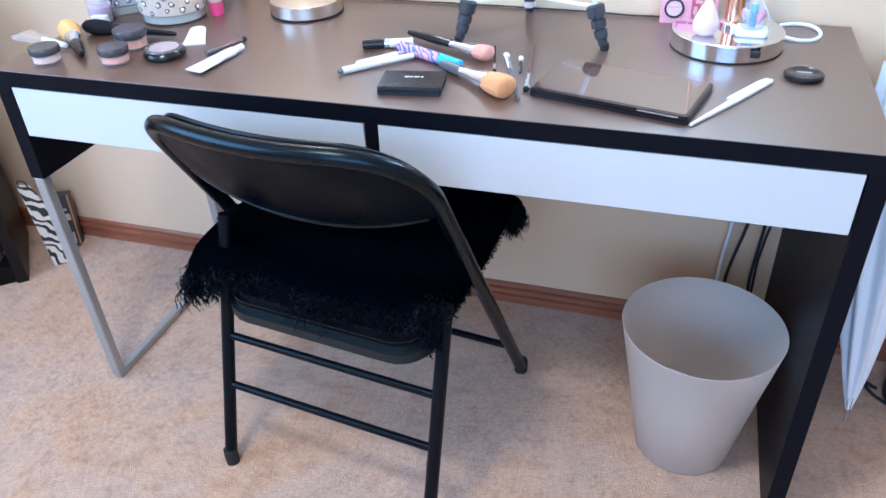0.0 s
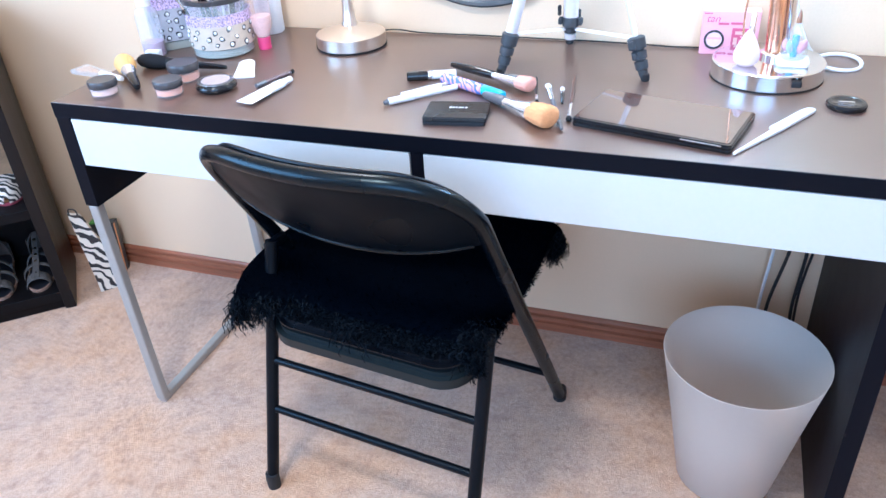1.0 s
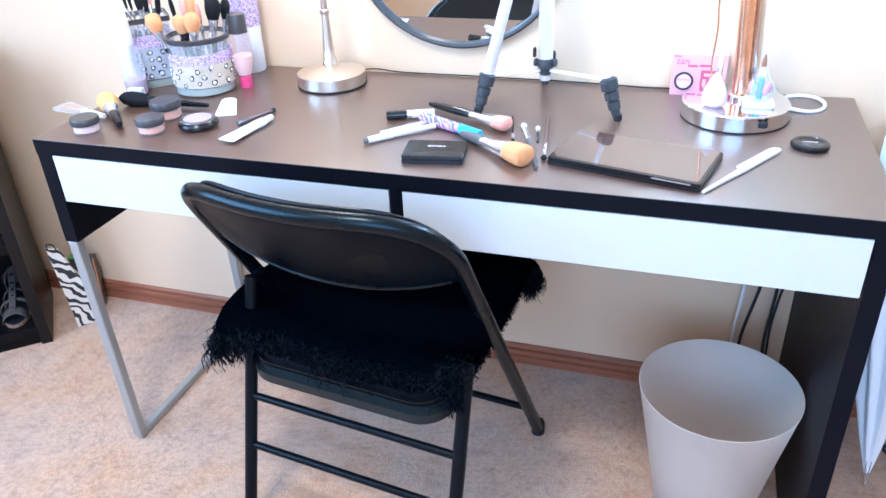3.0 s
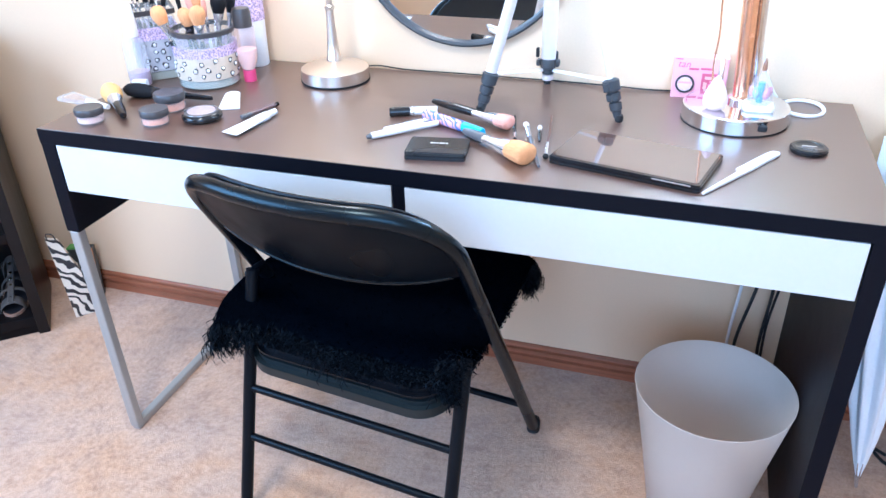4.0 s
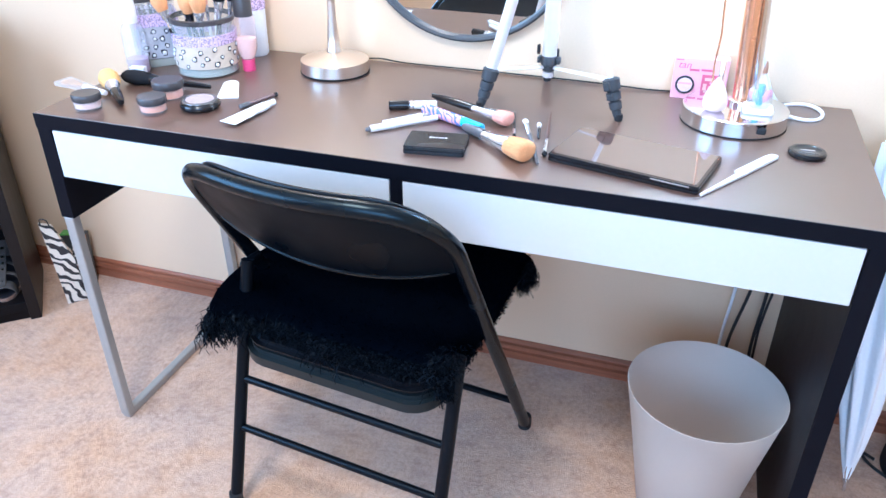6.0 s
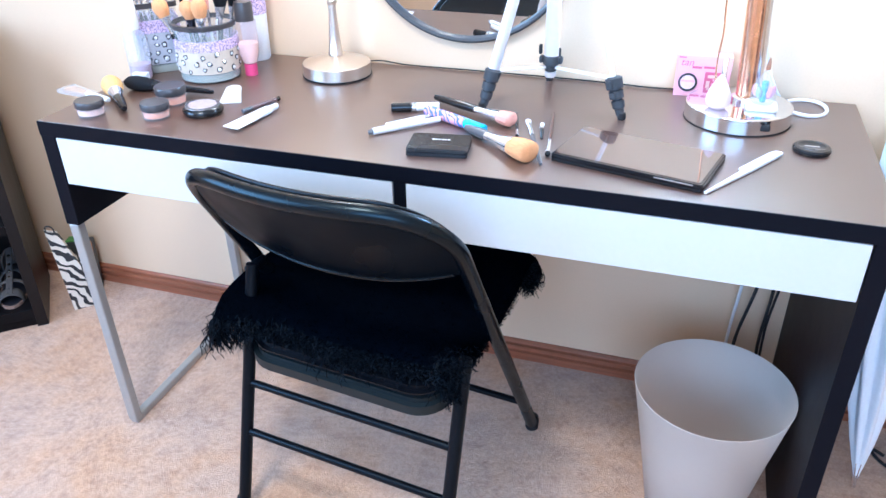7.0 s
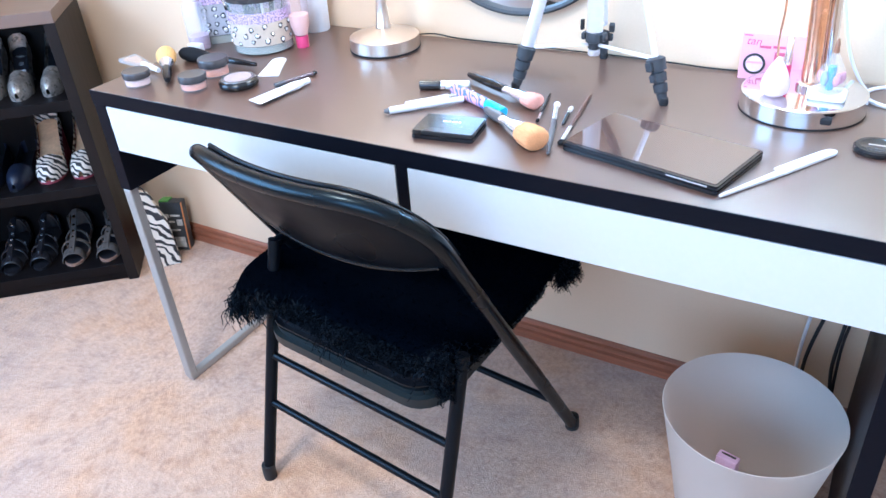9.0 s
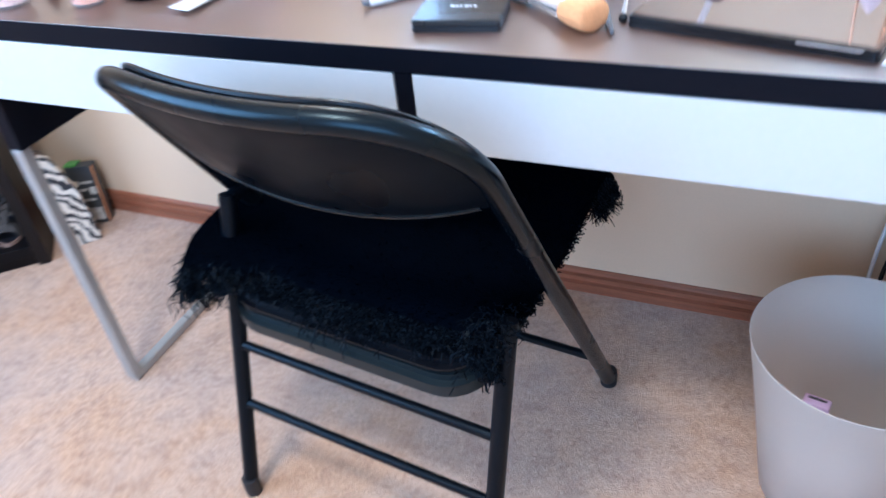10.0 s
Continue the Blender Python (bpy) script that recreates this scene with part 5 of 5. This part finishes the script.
# ---- shoes on the shelves ----
def shoe(label, m, upper, insole, sole, L=0.235, wide=0.034, heel=0.012, toe=0.34, wall=0.040, studs=None, straps=0, wedge=False):
    """A shoe, toe at the origin and heel along +y. Low wall round an open top, or straps for a sandal."""
    t = thing("shoe", label, "shoe", m, group="shoes on the bookcase")

    def half(s):
        return wide * (0.14 + 0.86 * math.sin(math.pi * min(s / 0.40, 1) / 2) ** 0.50) if s < 0.3 else wide * (1.0 - 0.26 * math.sin(math.pi * (s - 0.3) / 0.9)) * (1 if s < 0.93 else math.sqrt(max(0.05, 1 - ((s - 0.93) / 0.075) ** 2)))

    def lift(s):
        return heel * max(0.0, (s - 0.3) / 0.7) ** 1.2

    n = 24
    S = [k / n for k in range(n + 1)]
    b = bmesh.new()
    ul = [b.verts.new((-half(s), s * L, lift(s) + 0.008)) for s in S]
    ur = [b.verts.new((half(s), s * L, lift(s) + 0.008)) for s in S]
    dl = [b.verts.new((-half(s), s * L, 0.0 if wedge else max(0.0, lift(s) - 0.004))) for s in S]
    dr = [b.verts.new((half(s), s * L, 0.0 if wedge else max(0.0, lift(s) - 0.004))) for s in S]
    for k in range(n):
        b.faces.new((ul[k], ur[k], ur[k + 1], ul[k + 1]))
        b.faces.new((dl[k], dl[k + 1], dr[k + 1], dr[k]))
        b.faces.new((ul[k], ul[k + 1], dl[k + 1], dl[k]))
        b.faces.new((ur[k], dr[k], dr[k + 1], ur[k + 1]))
    b.faces.new((ul[0], dl[0], dr[0], ur[0]))
    b.faces.new((ul[n], ur[n], dr[n], dl[n]))
    part("sole", b, sole, t)
    b = bmesh.new()
    il = [b.verts.new((-half(s) * 0.92, 0.004 + s * (L - 0.008), lift(s) + 0.0095)) for s in S]
    ir = [b.verts.new((half(s) * 0.92, 0.004 + s * (L - 0.008), lift(s) + 0.0095)) for s in S]
    for k in range(n):
        b.faces.new((il[k], ir[k], ir[k + 1], il[k + 1]))
    part("insole", b, insole, t)
    if heel > 0.03 and not wedge:
        part("heel", lathe([(0, 0), (0.011, 0), (0.012, heel * 0.4), (0.020, heel * 0.92), (0, heel * 0.92)], 16, m=pose(0, L * 0.93, 0)), sole, t, smooth=True)
    if not straps:
        b = bmesh.new()
        grid = []
        for k in range(n + 1):
            s, w = S[k], half(S[k])
            row = []
            closed = s < toe
            for q in range(13):
                v = -1 + q / 6
                if closed:
                    hgt = 0.040 * math.sin(math.pi * 0.5 * min(1, (s + 0.03) / 0.22)) ** 0.7 + 0.004
                    a = v * math.pi / 2
                    row.append(b.verts.new((w * 1.02 * math.sin(a), s * L, lift(s) + 0.006 + hgt * max(0.0, math.cos(a)) ** 0.8)))
                else:
                    side = -1 if q < 6 else 1
                    up = min(abs(q - (0 if q <= 6 else 12)), 6) / 6
                    hh = wall * (0.75 + 0.45 * max(0, (s - 0.5) / 0.5) ** 2)
                    row.append(b.verts.new((side * w * (1.02 - 0.10 * up), s * L, lift(s) + 0.006 + hh * up)))
            grid.append(row)
        for k in range(n):
            for q in range(12):
                if S[k + 1] >= toe and q in (5, 6):
                    continue
                b.faces.new((grid[k][q], grid[k + 1][q], grid[k + 1][q + 1], grid[k][q + 1]))
        back_face = [grid[n][q] for q in range(6)] + [grid[n][q] for q in range(7, 13)]
        b.faces.new(back_face)
        part("upper", b, upper, t, smooth=True)
    def ribbon(line, across, width, thick):
        """A flat strap along a line, wide along one way, with rounded edges."""
        rb = bmesh.new()
        pts = [Vector(v) for v in line]
        rows = []
        for i, c in enumerate(pts):
            d = (pts[min(i + 1, len(pts) - 1)] - pts[max(i - 1, 0)]).normalized()
            sd = (Vector(across) - d * d.dot(Vector(across))).normalized()
            nrm = d.cross(sd)
            rows.append([rb.verts.new(c + sd * width * a1 + nrm * thick * a2) for a1, a2 in ((-1, 0), (-0.8, 0.9), (0, 1.2), (0.8, 0.9), (1, 0), (0.8, -0.6), (-0.8, -0.6))])
        for r0, rr in zip(rows, rows[1:]):
            for i in range(7):
                rb.faces.new((r0[i], r0[(i + 1) % 7], rr[(i + 1) % 7], rr[i]))
        rb.faces.new(rows[0][::-1])
        rb.faces.new(rows[-1])
        return rb

    for k in range(straps):
        s = (0.13, 0.33, 0.52, 0.84)[k]
        w = half(s) * 1.05
        hgt = (0.030, 0.040, 0.048, 0.072)[k]
        line = [(w * math.sin(a), s * L + 0.004 * math.cos(a), lift(s) + 0.006 + hgt * math.cos(a) ** 0.8) for a in np.linspace(-1.57, 1.57, 15)]
        part("strap", ribbon(line, (0, 1, 0.25), (0.015, 0.0055, 0.0055, 0.0055)[k], 0.0022), upper, t, smooth=True)
    if straps:
        part("strap", ribbon([(0, s * L, lift(s) + h) for s, h in ((0.10, 0.035), (0.16, 0.040), (0.33, 0.050), (0.52, 0.059), (0.66, 0.069), (0.82, 0.083))], (1, 0, 0), 0.0085, 0.0024), upper, t, smooth=True)
        part("heel_cup", ribbon([(half(0.86) * 1.05 * math.cos(a), L * (0.86 + 0.12 * math.sin(a)), lift(0.9) + 0.036) for a in np.linspace(0, math.pi, 11)], (0, 0, 1), 0.022, 0.002), upper, t, smooth=True)
    if studs is not None:
        for s, h in ((0.18, 0.038), (0.28, 0.043), (0.38, 0.050), (0.48, 0.056), (0.58, 0.063), (0.70, 0.075)):
            part("stud", lathe([(0.0048, 0), (0.0042, 0.0035), (0, 0.0055)], 10, m=pose(0, s * L, lift(s) + h, 25, 0, 0)), studs, t, smooth=True)
        part("buckle", box(half(0.52) * 0.95, half(0.52) * 0.95 + 0.004, 0.5 * L, 0.5 * L + 0.010, 0.030, 0.042, 0.001), GREY_HANDLE, t)
    return t


ZEBRA_SHOE = stripes_material("zebra_canvas", (0.66, 0.60, 0.53), (0.015, 0.015, 0.018), 26.0, 0.48, 7.0, 0.6)
TAN_INSOLE = mat("tan_insole", (0.62, 0.38, 0.20), 0.7, vary=0.2, scale=25)
RED_SOLE = mat("dark_red_sole", (0.20, 0.03, 0.05), 0.6, vary=0.2)
SNAKE = mat("pewter_leather", (0.30, 0.275, 0.25), 0.30, metal=0.55, vary=0.6, scale=45, fine=160, bump=0.25, dist=0.001)
SUEDE = mat("dark_brown_suede", (0.078, 0.068, 0.062), 0.85, vary=0.25, spec=0.2)
BROWN_SOLE = mat("brown_sole", (0.24, 0.15, 0.11), 0.7, vary=0.2)
GOLD = mat("pale_gold_stud", (0.75, 0.70, 0.55), 0.2, metal=1.0, bump=0.0)
DARKSHOE = mat("black_leather", (0.012, 0.012, 0.016), 0.35, vary=0.2)
NAVY = mat("navy_satin", (0.008, 0.011, 0.026), 0.35, vary=0.2)
for x, y, r in ((-0.162, 0.050, 3), (-0.076, 0.052, -2)):
    shoe("zebra-print flat shoe with a tan lining", BC @ pose(x, y, 0.3125, 0, 0, r), ZEBRA_SHOE, TAN_INSOLE, RED_SOLE, L=0.205, heel=0.105, wide=0.042, toe=0.38, wedge=True)
for x, y, r in ((-0.245, 0.03, 0), (-0.320, 0.03, 3)):
    shoe("navy satin flat shoe with a dark lining", BC @ pose(x, y, 0.3125, 0, 0, r), NAVY, DARKSHOE, DARKSHOE)
for x, y, r in ((-0.172, 0.028, 2), (-0.078, 0.024, -2)):
    shoe("dark brown strappy sandal with pale gold studs", BC @ pose(x, y, 0.0565, 0, 0, r), SUEDE, DARKSHOE, BROWN_SOLE, L=0.225, wide=0.038, studs=GOLD, straps=4)
for x, y, r in ((-0.266, 0.034, 0), (-0.345, 0.032, 3)):
    shoe("black strappy sandal with silver studs", BC @ pose(x, y, 0.0565, 0, 0, r), DARKSHOE, DARKSHOE, DARKSHOE, L=0.225, studs=FERRULE, straps=4)
for x, y, r in ((-0.158, 0.040, 3), (-0.082, 0.044, -2), (-0.232, 0.05, 0)):
    pump = shoe("metallic snake-print high-heeled pump", BC @ pose(x, y, 0.5555, 0, 0, r), SNAKE, DARKSHOE, SNAKE, L=0.19, wide=0.031, heel=0.08, toe=0.42)
    if x == -0.158:
        part("size_sticker", box(-0.012, 0.012, -0.010, 0.010, 0.0, 0.0008), WHITE_PLASTIC, pump, "white paper size sticker", m=pose(0, 0.112, 0.0415, 26, 0, 8))
        part("sock_print", lathe([(0, 0), (0.007, 0), (0.007, 0.0008), (0, 0.0008)], 20), FERRULE, pump, "silver round print", m=pose(0, 0.140, 0.0570, 28, 0, 0))
